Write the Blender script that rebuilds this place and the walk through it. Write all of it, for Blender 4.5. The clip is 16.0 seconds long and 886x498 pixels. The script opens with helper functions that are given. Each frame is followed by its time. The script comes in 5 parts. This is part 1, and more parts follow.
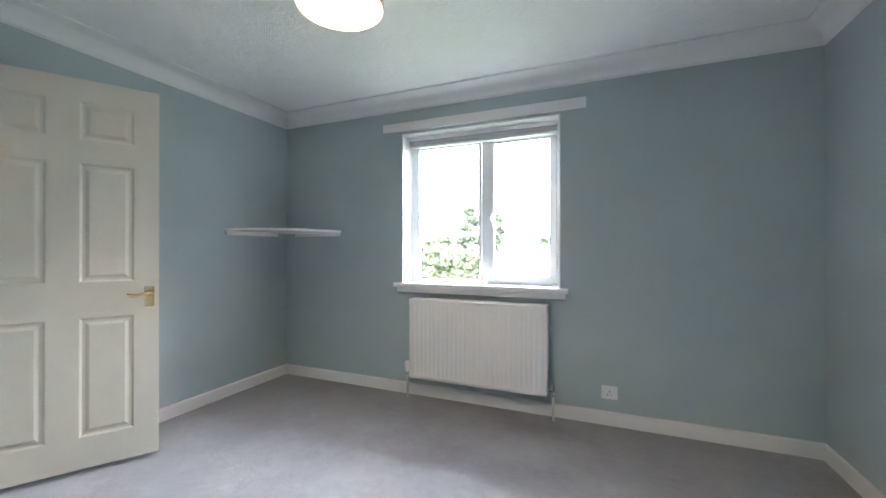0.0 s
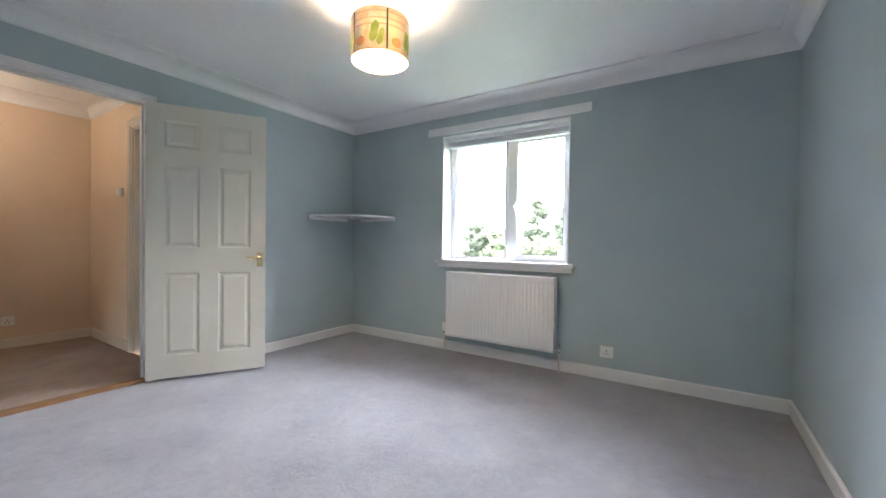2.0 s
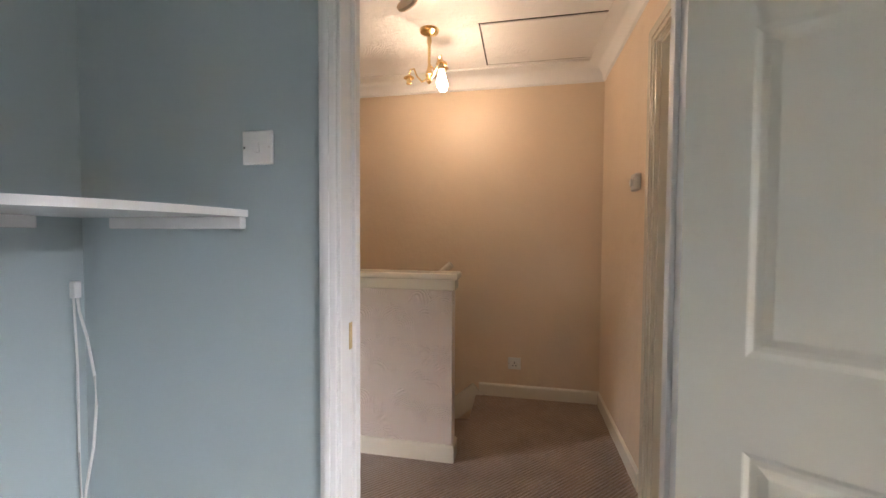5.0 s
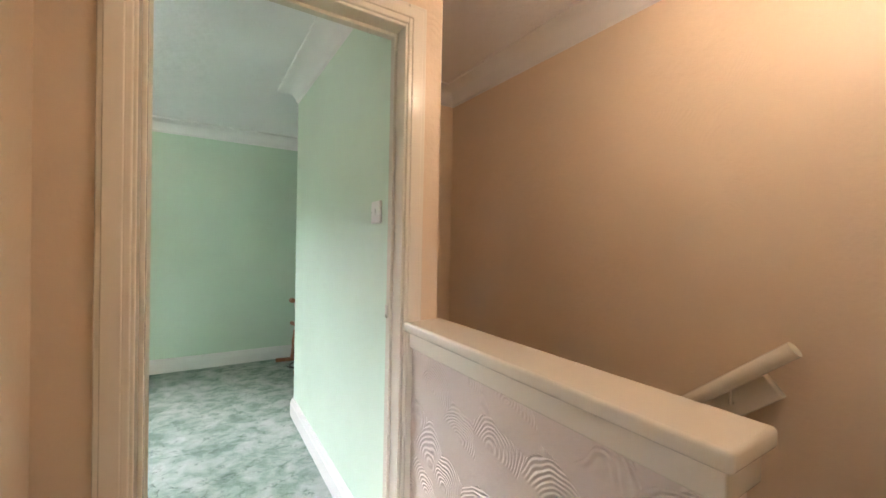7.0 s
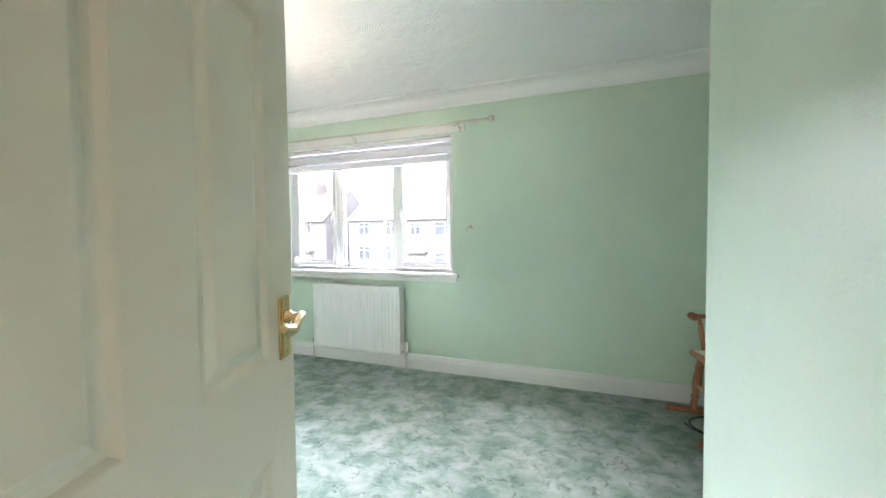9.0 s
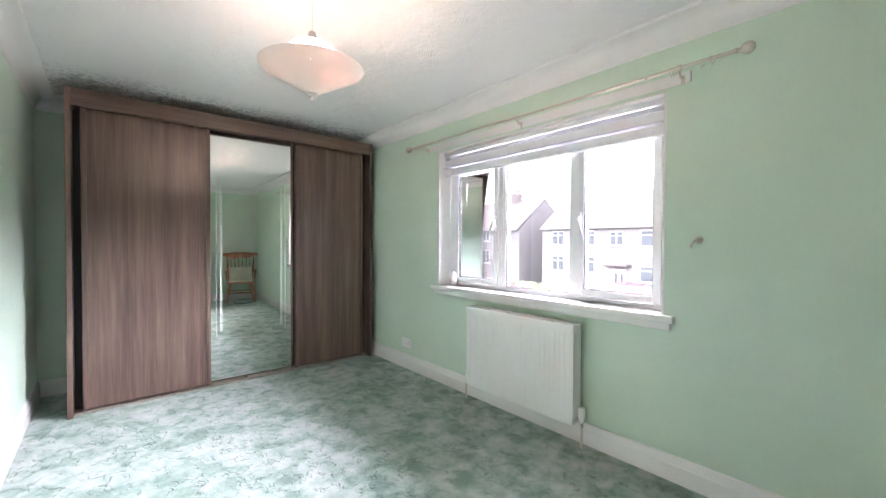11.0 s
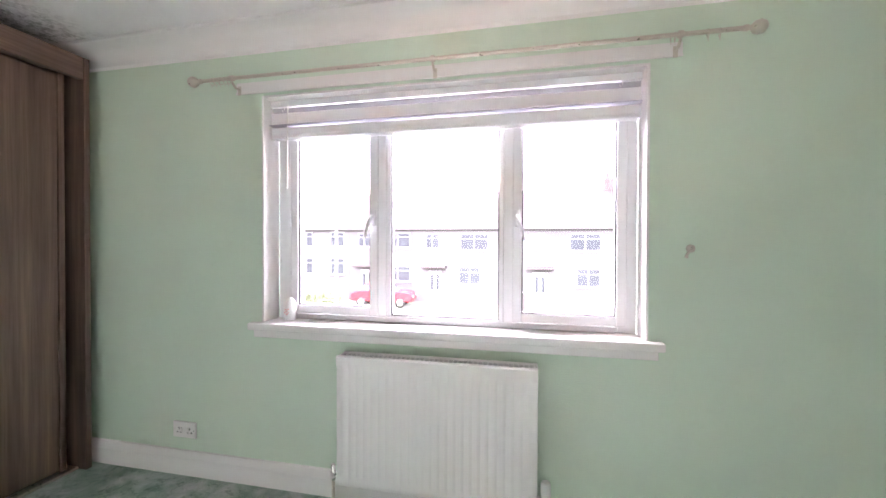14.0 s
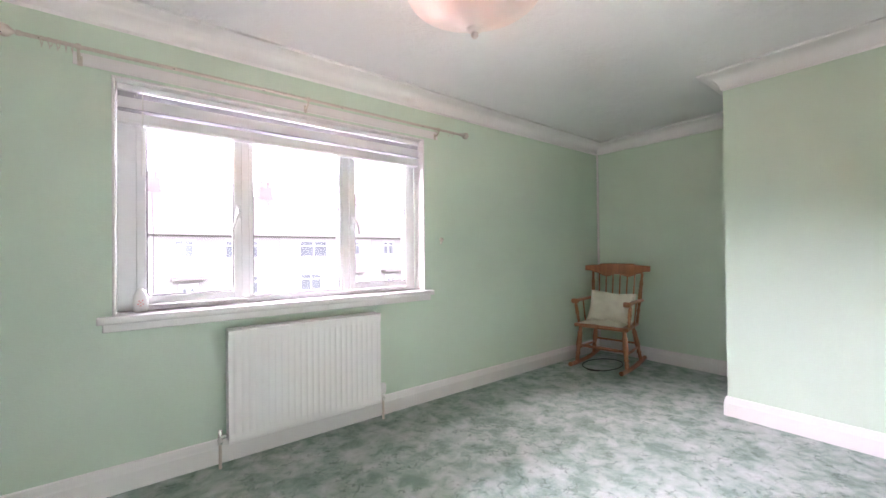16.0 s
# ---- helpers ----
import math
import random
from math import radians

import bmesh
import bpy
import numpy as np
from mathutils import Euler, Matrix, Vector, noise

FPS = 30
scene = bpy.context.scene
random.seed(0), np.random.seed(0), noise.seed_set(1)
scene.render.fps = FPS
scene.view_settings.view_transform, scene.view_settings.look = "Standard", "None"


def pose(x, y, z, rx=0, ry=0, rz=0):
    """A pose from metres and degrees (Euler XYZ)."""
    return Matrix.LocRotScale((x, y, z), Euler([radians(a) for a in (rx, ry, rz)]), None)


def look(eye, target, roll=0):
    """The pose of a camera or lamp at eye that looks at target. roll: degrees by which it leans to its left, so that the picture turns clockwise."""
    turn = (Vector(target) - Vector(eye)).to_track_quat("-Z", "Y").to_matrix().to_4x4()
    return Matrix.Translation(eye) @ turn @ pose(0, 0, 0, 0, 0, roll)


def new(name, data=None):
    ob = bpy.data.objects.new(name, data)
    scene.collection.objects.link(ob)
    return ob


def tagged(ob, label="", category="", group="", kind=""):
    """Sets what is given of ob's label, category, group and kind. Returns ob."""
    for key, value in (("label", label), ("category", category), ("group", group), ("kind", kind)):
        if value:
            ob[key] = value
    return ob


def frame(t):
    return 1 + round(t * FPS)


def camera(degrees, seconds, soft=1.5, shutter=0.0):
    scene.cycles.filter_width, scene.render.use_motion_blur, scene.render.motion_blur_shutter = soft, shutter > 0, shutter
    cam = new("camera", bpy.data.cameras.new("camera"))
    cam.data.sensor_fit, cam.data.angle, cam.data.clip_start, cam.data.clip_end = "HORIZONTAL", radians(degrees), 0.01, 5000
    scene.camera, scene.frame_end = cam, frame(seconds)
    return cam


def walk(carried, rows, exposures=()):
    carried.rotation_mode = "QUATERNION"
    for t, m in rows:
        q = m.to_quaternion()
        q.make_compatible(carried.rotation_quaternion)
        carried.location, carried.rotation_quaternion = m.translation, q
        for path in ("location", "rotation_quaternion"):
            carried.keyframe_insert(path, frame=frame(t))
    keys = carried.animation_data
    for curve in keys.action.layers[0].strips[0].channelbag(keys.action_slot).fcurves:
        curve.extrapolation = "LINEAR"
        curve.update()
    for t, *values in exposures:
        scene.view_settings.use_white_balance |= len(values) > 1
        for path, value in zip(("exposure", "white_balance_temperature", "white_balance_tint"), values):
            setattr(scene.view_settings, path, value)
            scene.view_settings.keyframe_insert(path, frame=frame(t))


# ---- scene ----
cam = camera(97.4, 16.0)
PATH = [
    (0, (0.359, -0.042, 1.102), (-0.417, 1.802, 1.107), -0.0),
    (0.5, (0.684, -0.287, 1.069), (-0.31, 1.448, 1.059), 0.0),
    (1, (0.89, -0.442, 1.036), (-0.184, 1.245, 1.019), 0.4),
    (1.5, (0.939, -0.505, 1.02), (-0.144, 1.177, 0.995), 0.7),
    (2, (0.927, -0.482, 1.002), (-0.162, 1.195, 0.97), 0.8),
    (2.5, (0.829, -0.376, 0.981), (-0.298, 1.276, 0.947), 0.9),
    (3, (0.568, -0.233, 0.992), (-0.713, 1.302, 0.943), 0.9),
    (3.5, (0.159, -0.037, 1.05), (-1.417, 1.192, 0.975), 0.7),
    (4, (-0.358, 0.147, 1.096), (-2.208, 0.9, 1.012), 0.3),
    (4.5, (-0.878, 0.302, 1.12), (-2.869, 0.482, 1.044), 0.1),
    (4.7, (-1.104, 0.346, 1.135), (-3.102, 0.295, 1.061), 0.2),
    (6.8, (-2.7, 0.306, 1.235), (-3.824, -1.349, 1.218), 1.1),
    (7, (-2.739, 0.262, 1.233), (-3.802, -1.432, 1.211), 1.2),
    (7.5, (-2.851, 0.077, 1.202), (-3.698, -1.734, 1.151), 1.1),
    (8, (-2.972, -0.287, 1.187), (-3.318, -2.256, 1.113), 0.5),
    (8.5, (-3.003, -0.67, 1.181), (-2.784, -2.656, 1.101), 0.7),
    (9, (-2.964, -1.082, 1.17), (-2.245, -2.946, 1.091), -0.6),
    (9.5, (-2.884, -1.44, 1.178), (-1.77, -3.1, 1.113), -0.2),
    (10, (-2.792, -1.681, 1.174), (-1.449, -3.163, 1.123), -0.1),
    (10.2, (-2.757, -1.766, 1.183), (-1.345, -3.181, 1.131), -0.1),
    (12.3, (-2.423, -2.057, 1.211), (-0.875, -3.323, 1.184), 0.4),
    (12.5, (-2.35, -2.099, 1.208), (-0.865, -3.439, 1.18), 0.4),
    (13, (-2.068, -2.213, 1.212), (-0.837, -3.789, 1.19), 0.4),
    (13.5, (-1.73, -2.324, 1.221), (-0.834, -4.111, 1.207), 0.2),
    (14, (-1.383, -2.366, 1.234), (-0.969, -4.322, 1.212), 0.2),
    (14.5, (-1.083, -2.253, 1.21), (-1.231, -4.248, 1.201), 0.3),
    (15, (-0.754, -2.048, 1.162), (-1.467, -3.916, 1.182), 0.0),
    (15.5, (-0.419, -1.854, 1.13), (-1.517, -3.526, 1.15), -0.4),
    (16, (-0.183, -1.697, 1.125), (-1.407, -3.278, 1.14), -0.6),
]
walk(cam, [(t, look(eye, target, roll)) for t, eye, target, roll in PATH],
     exposures=[(0.0, 3.2, 5850, 14), (2.5, 3.15, 5950, 18), (4.7, 3.15, 6400, 19), (7.0, 3.55, 6350, 19), (8.6, 3.6, 6150, 22), (10.2, 3.4, 6150, 25), (12.4, 3.38, 6350, 38), (16.0, 3.42, 6400, 40)])

# lamp places and strengths
BL = (-0.512, 1.088)
GL = (-1.026, -2.609)
LL = (-3.60, -0.17)
SKY = 0.09
DAY_B, DAY_G = 12500.0, 17000.0
BULB_B, BULB_G, BULB_L = 85.0, 42.0, 15.0
FB = -0.02

# ---- world, sun and lamps ----
world = bpy.data.worlds.new("overcast_sky")
scene.world = world
world.use_nodes = True
wn, wl = world.node_tree.nodes, world.node_tree.links
sky = wn.new("ShaderNodeTexSky")
sky.sky_type = "NISHITA"
sky.sun_disc = False
sky.sun_elevation, sky.sun_rotation = radians(38), radians(125.5)
sky.air_density, sky.dust_density, sky.ozone_density = 1.0, 6.0, 1.0
# overcast: the cloud is about two and a half times brighter overhead than low down
geo = wn.new("ShaderNodeTexCoord")
sep = wn.new("ShaderNodeSeparateXYZ")
wl.new(geo.outputs["Generated"], sep.inputs[0])
cloud = wn.new("ShaderNodeValToRGB")
cloud.color_ramp.elements[0].position, cloud.color_ramp.elements[0].color = 0.0, (0.40, 0.41, 0.43, 1)
cloud.color_ramp.elements[1].position, cloud.color_ramp.elements[1].color = 1.0, (1.0, 1.0, 1.02, 1)
wl.new(sep.outputs["Z"], cloud.inputs[0])
gain = wn.new("ShaderNodeMixRGB")
gain.blend_type, gain.inputs[0].default_value = "MULTIPLY", 1.0
gain.inputs[2].default_value = (16.0, 16.0, 16.0, 1)
wl.new(cloud.outputs[0], gain.inputs[1])
haze = wn.new("ShaderNodeMixRGB")
haze.inputs[0].default_value = 0.85
wl.new(sky.outputs[0], haze.inputs[1])
wl.new(gain.outputs[0], haze.inputs[2])
bg = wn["Background"]
wl.new(haze.outputs[0], bg.inputs[0])
bg.inputs[1].default_value = SKY

sun = new("sun", bpy.data.lights.new("sun", "SUN"))
sun.data.energy, sun.data.angle, sun.data.color = 0.8, radians(25), (1.0, 0.96, 0.9)
sun.matrix_world = look((0, 0, 20), (-7.0, 5.0, 20 - 6.7))


def sky_fill(name, at, target, w, h, watts):
    """An area lamp added outside a window, to boost the sky's light indoors."""
    lamp = new(name, bpy.data.lights.new(name, "AREA"))
    lamp.data.shape, lamp.data.size, lamp.data.size_y = "RECTANGLE", w, h
    lamp.data.energy, lamp.data.color = watts, (0.93, 0.97, 1.0)
    lamp.matrix_world = look(at, target)


sky_fill("sky_fill_blue", (-0.54, 22.0, 12.0), (-0.54, 2.8, 1.3), 44.0, 15.0, DAY_B)
sky_fill("sky_fill_green", (-0.97, -23.5, 10.6), (-0.97, -4.2, 1.3), 60.0, 12.0, DAY_G)


# ---- materials ----
def nodes_of(name):
    m = bpy.data.materials.new(name)
    m.use_nodes = True
    t = m.node_tree
    return m, t.nodes, t.links, t.nodes["Principled BSDF"]


def noise_tex(n, l, scale, detail=4.0, rough=0.55, vec=None):
    tex = n.new("ShaderNodeTexNoise")
    tex.inputs["Scale"].default_value, tex.inputs["Detail"].default_value, tex.inputs["Roughness"].default_value = scale, detail, rough
    if vec is not None:
        l.new(vec, tex.inputs["Vector"])
    return tex


def ramp_of(n, l, fac, stops):
    r = n.new("ShaderNodeValToRGB")
    el = r.color_ramp.elements
    while len(el) < len(stops):
        el.new(0.5)
    for e, (p, c) in zip(el, stops):
        e.position, e.color = p, (*c, 1)
    l.new(fac, r.inputs[0])
    return r


def add_bump(n, l, p, height, strength, distance):
    b = n.new("ShaderNodeBump")
    b.inputs["Strength"].default_value, b.inputs["Distance"].default_value = strength, distance
    l.new(height, b.inputs["Height"])
    if p.inputs["Normal"].links:
        l.new(p.inputs["Normal"].links[0].from_socket, b.inputs["Normal"])
    l.new(b.outputs[0], p.inputs["Normal"])
    return b


def paint(name, colour, rough=0.5, vary=0.06, fine=220.0, bump=0.12, depth=0.002, wide=1.3):
    """Painted plaster or timber: slow patches of tone, fine grain and a slight relief."""
    m, n, l, p = nodes_of(name)
    co = n.new("ShaderNodeTexCoord").outputs["Object"]
    slow = noise_tex(n, l, wide, 3, 0.5, co)
    quick = noise_tex(n, l, fine, 3, 0.6, co)
    c = np.array(colour)
    r = ramp_of(n, l, slow.outputs["Fac"], [(0.3, tuple(c * (1 - vary))), (0.7, tuple(np.minimum(c * (1 + vary), 1)))])
    l.new(r.outputs[0], p.inputs["Base Color"])
    p.inputs["Roughness"].default_value = rough
    if rough > 0.35:
        rr = ramp_of(n, l, slow.outputs["Fac"], [(0.2, (rough - 0.05,) * 3), (0.8, (rough + 0.05,) * 3)])
        l.new(rr.outputs[0], p.inputs["Roughness"])
    add_bump(n, l, p, quick.outputs["Fac"], bump, depth)
    return m


def swirl_plaster(name, colour, rough, strength, scale=2.6, vary=0.05, rings=None, cover=(0.48, 0.60), fans=False):
    """Trowelled texture: combed fans in random patches over a soft stipple."""
    m, n, l, p = nodes_of(name)
    co = n.new("ShaderNodeTexCoord").outputs["Object"]
    cells = n.new("ShaderNodeTexVoronoi")
    cells.inputs["Scale"].default_value, cells.inputs["Randomness"].default_value = scale, 1.0
    warp = noise_tex(n, l, 5.0, 2, 0.5, co)
    mixv = n.new("ShaderNodeMixRGB")
    mixv.blend_type, mixv.inputs[0].default_value = "ADD", 0.10
    l.new(co, mixv.inputs[1])
    l.new(warp.outputs["Color"], mixv.inputs[2])
    l.new(mixv.outputs[0], cells.inputs["Vector"])
    saw = n.new("ShaderNodeMath")
    saw.operation, saw.inputs[1].default_value = "MULTIPLY", rings or 230.0 / scale * 2.6
    l.new(cells.outputs["Distance"], saw.inputs[0])
    wave = n.new("ShaderNodeMath")
    wave.operation = "SINE"
    l.new(saw.outputs[0], wave.inputs[0])
    some = noise_tex(n, l, 2.1, 2, 0.5, co)
    gate = ramp_of(n, l, some.outputs["Fac"], [(cover[0], (0, 0, 0)), (cover[1], (1, 1, 1))])
    rid = n.new("ShaderNodeMath")
    rid.operation = "MULTIPLY"
    l.new(wave.outputs[0], rid.inputs[0])
    l.new(gate.outputs[0], rid.inputs[1])
    # each comb stroke turns only part of the way round its centre
    away = n.new("ShaderNodeVectorMath")
    away.operation = "SUBTRACT"
    l.new(mixv.outputs[0], away.inputs[0])
    l.new(cells.outputs["Position"], away.inputs[1])
    turn = n.new("ShaderNodeVectorMath")
    turn.operation = "DOT_PRODUCT"
    l.new(away.outputs[0], turn.inputs[0])
    turn.inputs[1].default_value = (0.25, 0.3, 1.0) if fans else (0.6, 0.8, 0.5)
    sector = n.new("ShaderNodeMapRange")
    sector.inputs["From Min"].default_value, sector.inputs["From Max"].default_value = -0.01, 0.02
    l.new(turn.outputs["Value"], sector.inputs["Value"])
    cut = n.new("ShaderNodeMath")
    cut.operation = "MULTIPLY"
    l.new(rid.outputs[0], cut.inputs[0])
    l.new(sector.outputs[0], cut.inputs[1])
    rid = cut
    slow = noise_tex(n, l, 1.1, 3, 0.5, co)
    c = np.array(colour)
    r = ramp_of(n, l, slow.outputs["Fac"], [(0.3, tuple(c * (1 - vary))), (0.7, tuple(np.minimum(c * (1 + vary), 1)))])
    l.new(r.outputs[0], p.inputs["Base Color"])
    p.inputs["Roughness"].default_value = rough
    stip = noise_tex(n, l, 60.0, 5, 0.65, co)
    lump = noise_tex(n, l, 9.0, 4, 0.6, co)
    soft = strength * (0.12 if fans else 0.8)
    add_bump(n, l, p, stip.outputs["Fac"], 0.25 * soft, 0.006)
    add_bump(n, l, p, lump.outputs["Fac"], 0.35 * soft, 0.02)
    add_bump(n, l, p, rid.outputs[0], (0.22 if fans else 0.13) * strength, 0.004)
    return m


def carpet(name, stops, scale, rough=0.95, pile=420.0, mark=0.25):
    m, n, l, p = nodes_of(name)
    co = n.new("ShaderNodeTexCoord").outputs["Object"]
    warp = noise_tex(n, l, scale * 0.9, 2, 0.5, co)
    mixv = n.new("ShaderNodeMixRGB")
    mixv.blend_type, mixv.inputs[0].default_value = "ADD", 0.12
    l.new(co, mixv.inputs[1])
    l.new(warp.outputs["Color"], mixv.inputs[2])
    blot = noise_tex(n, l, scale, 4, 0.55, mixv.outputs[0])
    r = ramp_of(n, l, blot.outputs["Fac"], stops)
    tuft = noise_tex(n, l, pile, 2, 0.7, co)
    mul = n.new("ShaderNodeMixRGB")
    mul.blend_type, mul.inputs[0].default_value = "MULTIPLY", mark * 2
    tr = ramp_of(n, l, tuft.outputs["Fac"], [(0.3, (0.62, 0.62, 0.62)), (0.7, (1, 1, 1))])
    l.new(r.outputs[0], mul.inputs[1])
    l.new(tr.outputs[0], mul.inputs[2])
    mid = noise_tex(n, l, 26.0, 4, 0.7, co)
    mul2 = n.new("ShaderNodeMixRGB")
    mul2.blend_type, mul2.inputs[0].default_value = "MULTIPLY", mark
    mr = ramp_of(n, l, mid.outputs["Fac"], [(0.35, (0.7, 0.7, 0.7)), (0.65, (1, 1, 1))])
    l.new(mul.outputs[0], mul2.inputs[1])
    l.new(mr.outputs[0], mul2.inputs[2])
    l.new(mul2.outputs[0], p.inputs["Base Color"])
    p.inputs["Roughness"].default_value = rough
    p.inputs["Specular IOR Level"].default_value = 0.15
    p.inputs["Sheen Weight"].default_value = 0.25
    add_bump(n, l, p, tuft.outputs["Fac"], 0.6, 0.006)
    add_bump(n, l, p, mid.outputs["Fac"], 0.5, 0.012)
    return m


def wood(name, dark, light, rough=0.45, grain=14.0, along=2, coat=0.0):
    m, n, l, p = nodes_of(name)
    co = n.new("ShaderNodeTexCoord").outputs["Object"]
    mp = n.new("ShaderNodeMapping")
    s = [grain, grain, grain]
    s[along] = grain * 0.06
    mp.inputs["Scale"].default_value = s
    l.new(co, mp.inputs["Vector"])
    fib = noise_tex(n, l, 1.0, 8, 0.62, mp.outputs[0])
    mp2 = n.new("ShaderNodeMapping")
    s2 = [grain * 9, grain * 9, grain * 9]
    s2[along] = grain * 0.25
    mp2.inputs["Scale"].default_value = s2
    l.new(co, mp2.inputs["Vector"])
    pores = noise_tex(n, l, 1.0, 3, 0.6, mp2.outputs[0])
    mid = tuple((np.array(dark) + np.array(light)) / 2)
    r = ramp_of(n, l, fib.outputs["Fac"], [(0.32, dark), (0.5, mid), (0.68, light)])
    mul = n.new("ShaderNodeMixRGB")
    mul.blend_type, mul.inputs[0].default_value = "MULTIPLY", 0.55
    pr = ramp_of(n, l, pores.outputs["Fac"], [(0.35, (0.55, 0.5, 0.47)), (0.6, (1, 1, 1))])
    l.new(r.outputs[0], mul.inputs[1])
    l.new(pr.outputs[0], mul.inputs[2])
    l.new(mul.outputs[0], p.inputs["Base Color"])
    p.inputs["Roughness"].default_value = rough
    p.inputs["Coat Weight"].default_value = coat
    add_bump(n, l, p, pores.outputs["Fac"], 0.15, 0.001)
    return m


def metal(name, colour, rough):
    m, n, l, p = nodes_of(name)
    co = n.new("ShaderNodeTexCoord").outputs["Object"]
    t = noise_tex(n, l, 40, 4, 0.6, co)
    r = ramp_of(n, l, t.outputs["Fac"], [(0.3, (rough * 0.7,) * 3), (0.7, (min(1, rough * 1.4),) * 3)])
    l.new(r.outputs[0], p.inputs["Roughness"])
    p.inputs["Base Color"].default_value = (*colour, 1)
    p.inputs["Metallic"].default_value = 1.0
    return m


def glass_pane(name):
    m, n, l, p = nodes_of(name)
    n.remove(p)
    tr, gl, mx, fr = (n.new("ShaderNode" + k) for k in ("BsdfTransparent", "BsdfGlossy", "MixShader", "Fresnel"))
    tr.inputs[0].default_value = (0.97, 0.985, 0.98, 1)
    gl.inputs["Roughness"].default_value = 0.02
    fr.inputs[0].default_value = 1.45
    l.new(fr.outputs[0], mx.inputs[0])
    l.new(tr.outputs[0], mx.inputs[1])
    l.new(gl.outputs[0], mx.inputs[2])
    l.new(mx.outputs[0], n["Material Output"].inputs[0])
    return m


def glowing(name, colour, power):
    m, n, l, p = nodes_of(name)
    p.inputs["Base Color"].default_value = (0.9, 0.85, 0.75, 1)
    p.inputs["Emission Color"].default_value = (*colour, 1)
    p.inputs["Emission Strength"].default_value = power
    return m


def fabric_shade(name, stops, scale, glow, trans=0.35):
    m, n, l, p = nodes_of(name)
    co = n.new("ShaderNodeTexCoord").outputs["Object"]
    t = noise_tex(n, l, scale, 2, 0.5, co)
    r = ramp_of(n, l, t.outputs["Fac"], stops)
    l.new(r.outputs[0], p.inputs["Base Color"])
    p.inputs["Roughness"].default_value = 0.8
    weave = noise_tex(n, l, 500, 2, 0.5, co)
    add_bump(n, l, p, weave.outputs["Fac"], 0.2, 0.001)
    tl = n.new("ShaderNodeBsdfTranslucent")
    l.new(r.outputs[0], tl.inputs[0])
    mx = n.new("ShaderNodeMixShader")
    mx.inputs[0].default_value = trans
    l.new(p.outputs[0], mx.inputs[1])
    l.new(tl.outputs[0], mx.inputs[2])
    l.new(mx.outputs[0], n["Material Output"].inputs[0])
    return m


M_BLUE = paint("blue_grey_wall_paint", (0.41, 0.482, 0.492), 0.6, 0.05, 160, 0.10)
M_GREEN = paint("mint_green_wallpaper", (0.575, 0.71, 0.58), 0.34, 0.05, 300, 0.16, 0.0015)
# the paper's embossed weave and the uneven plaster under it
gn, gl = M_GREEN.node_tree.nodes, M_GREEN.node_tree.links
gco = gn["Texture Coordinate"].outputs["Object"]
gmap = gn.new("ShaderNodeMapping")
gmap.inputs["Scale"].default_value = (1.0, 1.0, 2.6)
gl.new(gco, gmap.inputs["Vector"])
add_bump(gn, gl, gn["Principled BSDF"], noise_tex(gn, gl, 62.0, 3, 0.6, gmap.outputs[0]).outputs["Fac"], 0.22, 0.004)
add_bump(gn, gl, gn["Principled BSDF"], noise_tex(gn, gl, 4.5, 2, 0.5, gco).outputs["Fac"], 0.2, 0.02)
M_CREAM = swirl_plaster("cream_combed_plaster", (0.70, 0.565, 0.415), 0.45, 0.9, 3.6, 0.07, None, (0.57, 0.66))
M_COMB = swirl_plaster("densely_combed_plaster", (0.66, 0.57, 0.50), 0.36, 2.6, 6.0, 0.04, 105.0, (0.30, 0.38), True)
M_CEIL = swirl_plaster("white_combed_ceiling", (0.84, 0.84, 0.84), 0.5, 2.0, 3.4, 0.03)
M_CEILG = swirl_plaster("white_ceiling_with_mould_specks", (0.84, 0.84, 0.84), 0.5, 2.0, 3.4, 0.03)
mn, ml = M_CEILG.node_tree.nodes, M_CEILG.node_tree.links
mco = mn["Texture Coordinate"].outputs["Object"]
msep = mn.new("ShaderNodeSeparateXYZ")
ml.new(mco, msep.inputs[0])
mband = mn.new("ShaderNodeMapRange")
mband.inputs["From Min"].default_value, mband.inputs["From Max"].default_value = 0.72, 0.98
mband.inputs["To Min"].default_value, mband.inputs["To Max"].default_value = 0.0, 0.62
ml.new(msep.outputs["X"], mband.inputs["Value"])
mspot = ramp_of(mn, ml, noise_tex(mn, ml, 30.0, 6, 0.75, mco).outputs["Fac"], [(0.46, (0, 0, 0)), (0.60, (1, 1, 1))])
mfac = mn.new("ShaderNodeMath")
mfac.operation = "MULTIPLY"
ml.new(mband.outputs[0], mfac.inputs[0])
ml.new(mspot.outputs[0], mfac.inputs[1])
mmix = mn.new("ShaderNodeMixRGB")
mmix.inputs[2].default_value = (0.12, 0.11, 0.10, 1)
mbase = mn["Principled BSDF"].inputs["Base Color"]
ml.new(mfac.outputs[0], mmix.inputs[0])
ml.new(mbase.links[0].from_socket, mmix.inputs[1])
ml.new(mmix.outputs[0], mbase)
M_COVE = paint("white_cornice_paint", (0.80, 0.80, 0.79), 0.55, 0.03, 120, 0.02)
M_GLOSS = paint("cream_gloss_paint", (0.74, 0.69, 0.58), 0.16, 0.03, 60, 0.04, 0.002)
M_WHITE = paint("white_gloss_paint", (0.80, 0.79, 0.77), 0.25, 0.03, 90, 0.02)
M_DOOR = paint("ivory_door_paint", (0.66, 0.63, 0.53), 0.28, 0.03, 140, 0.03)
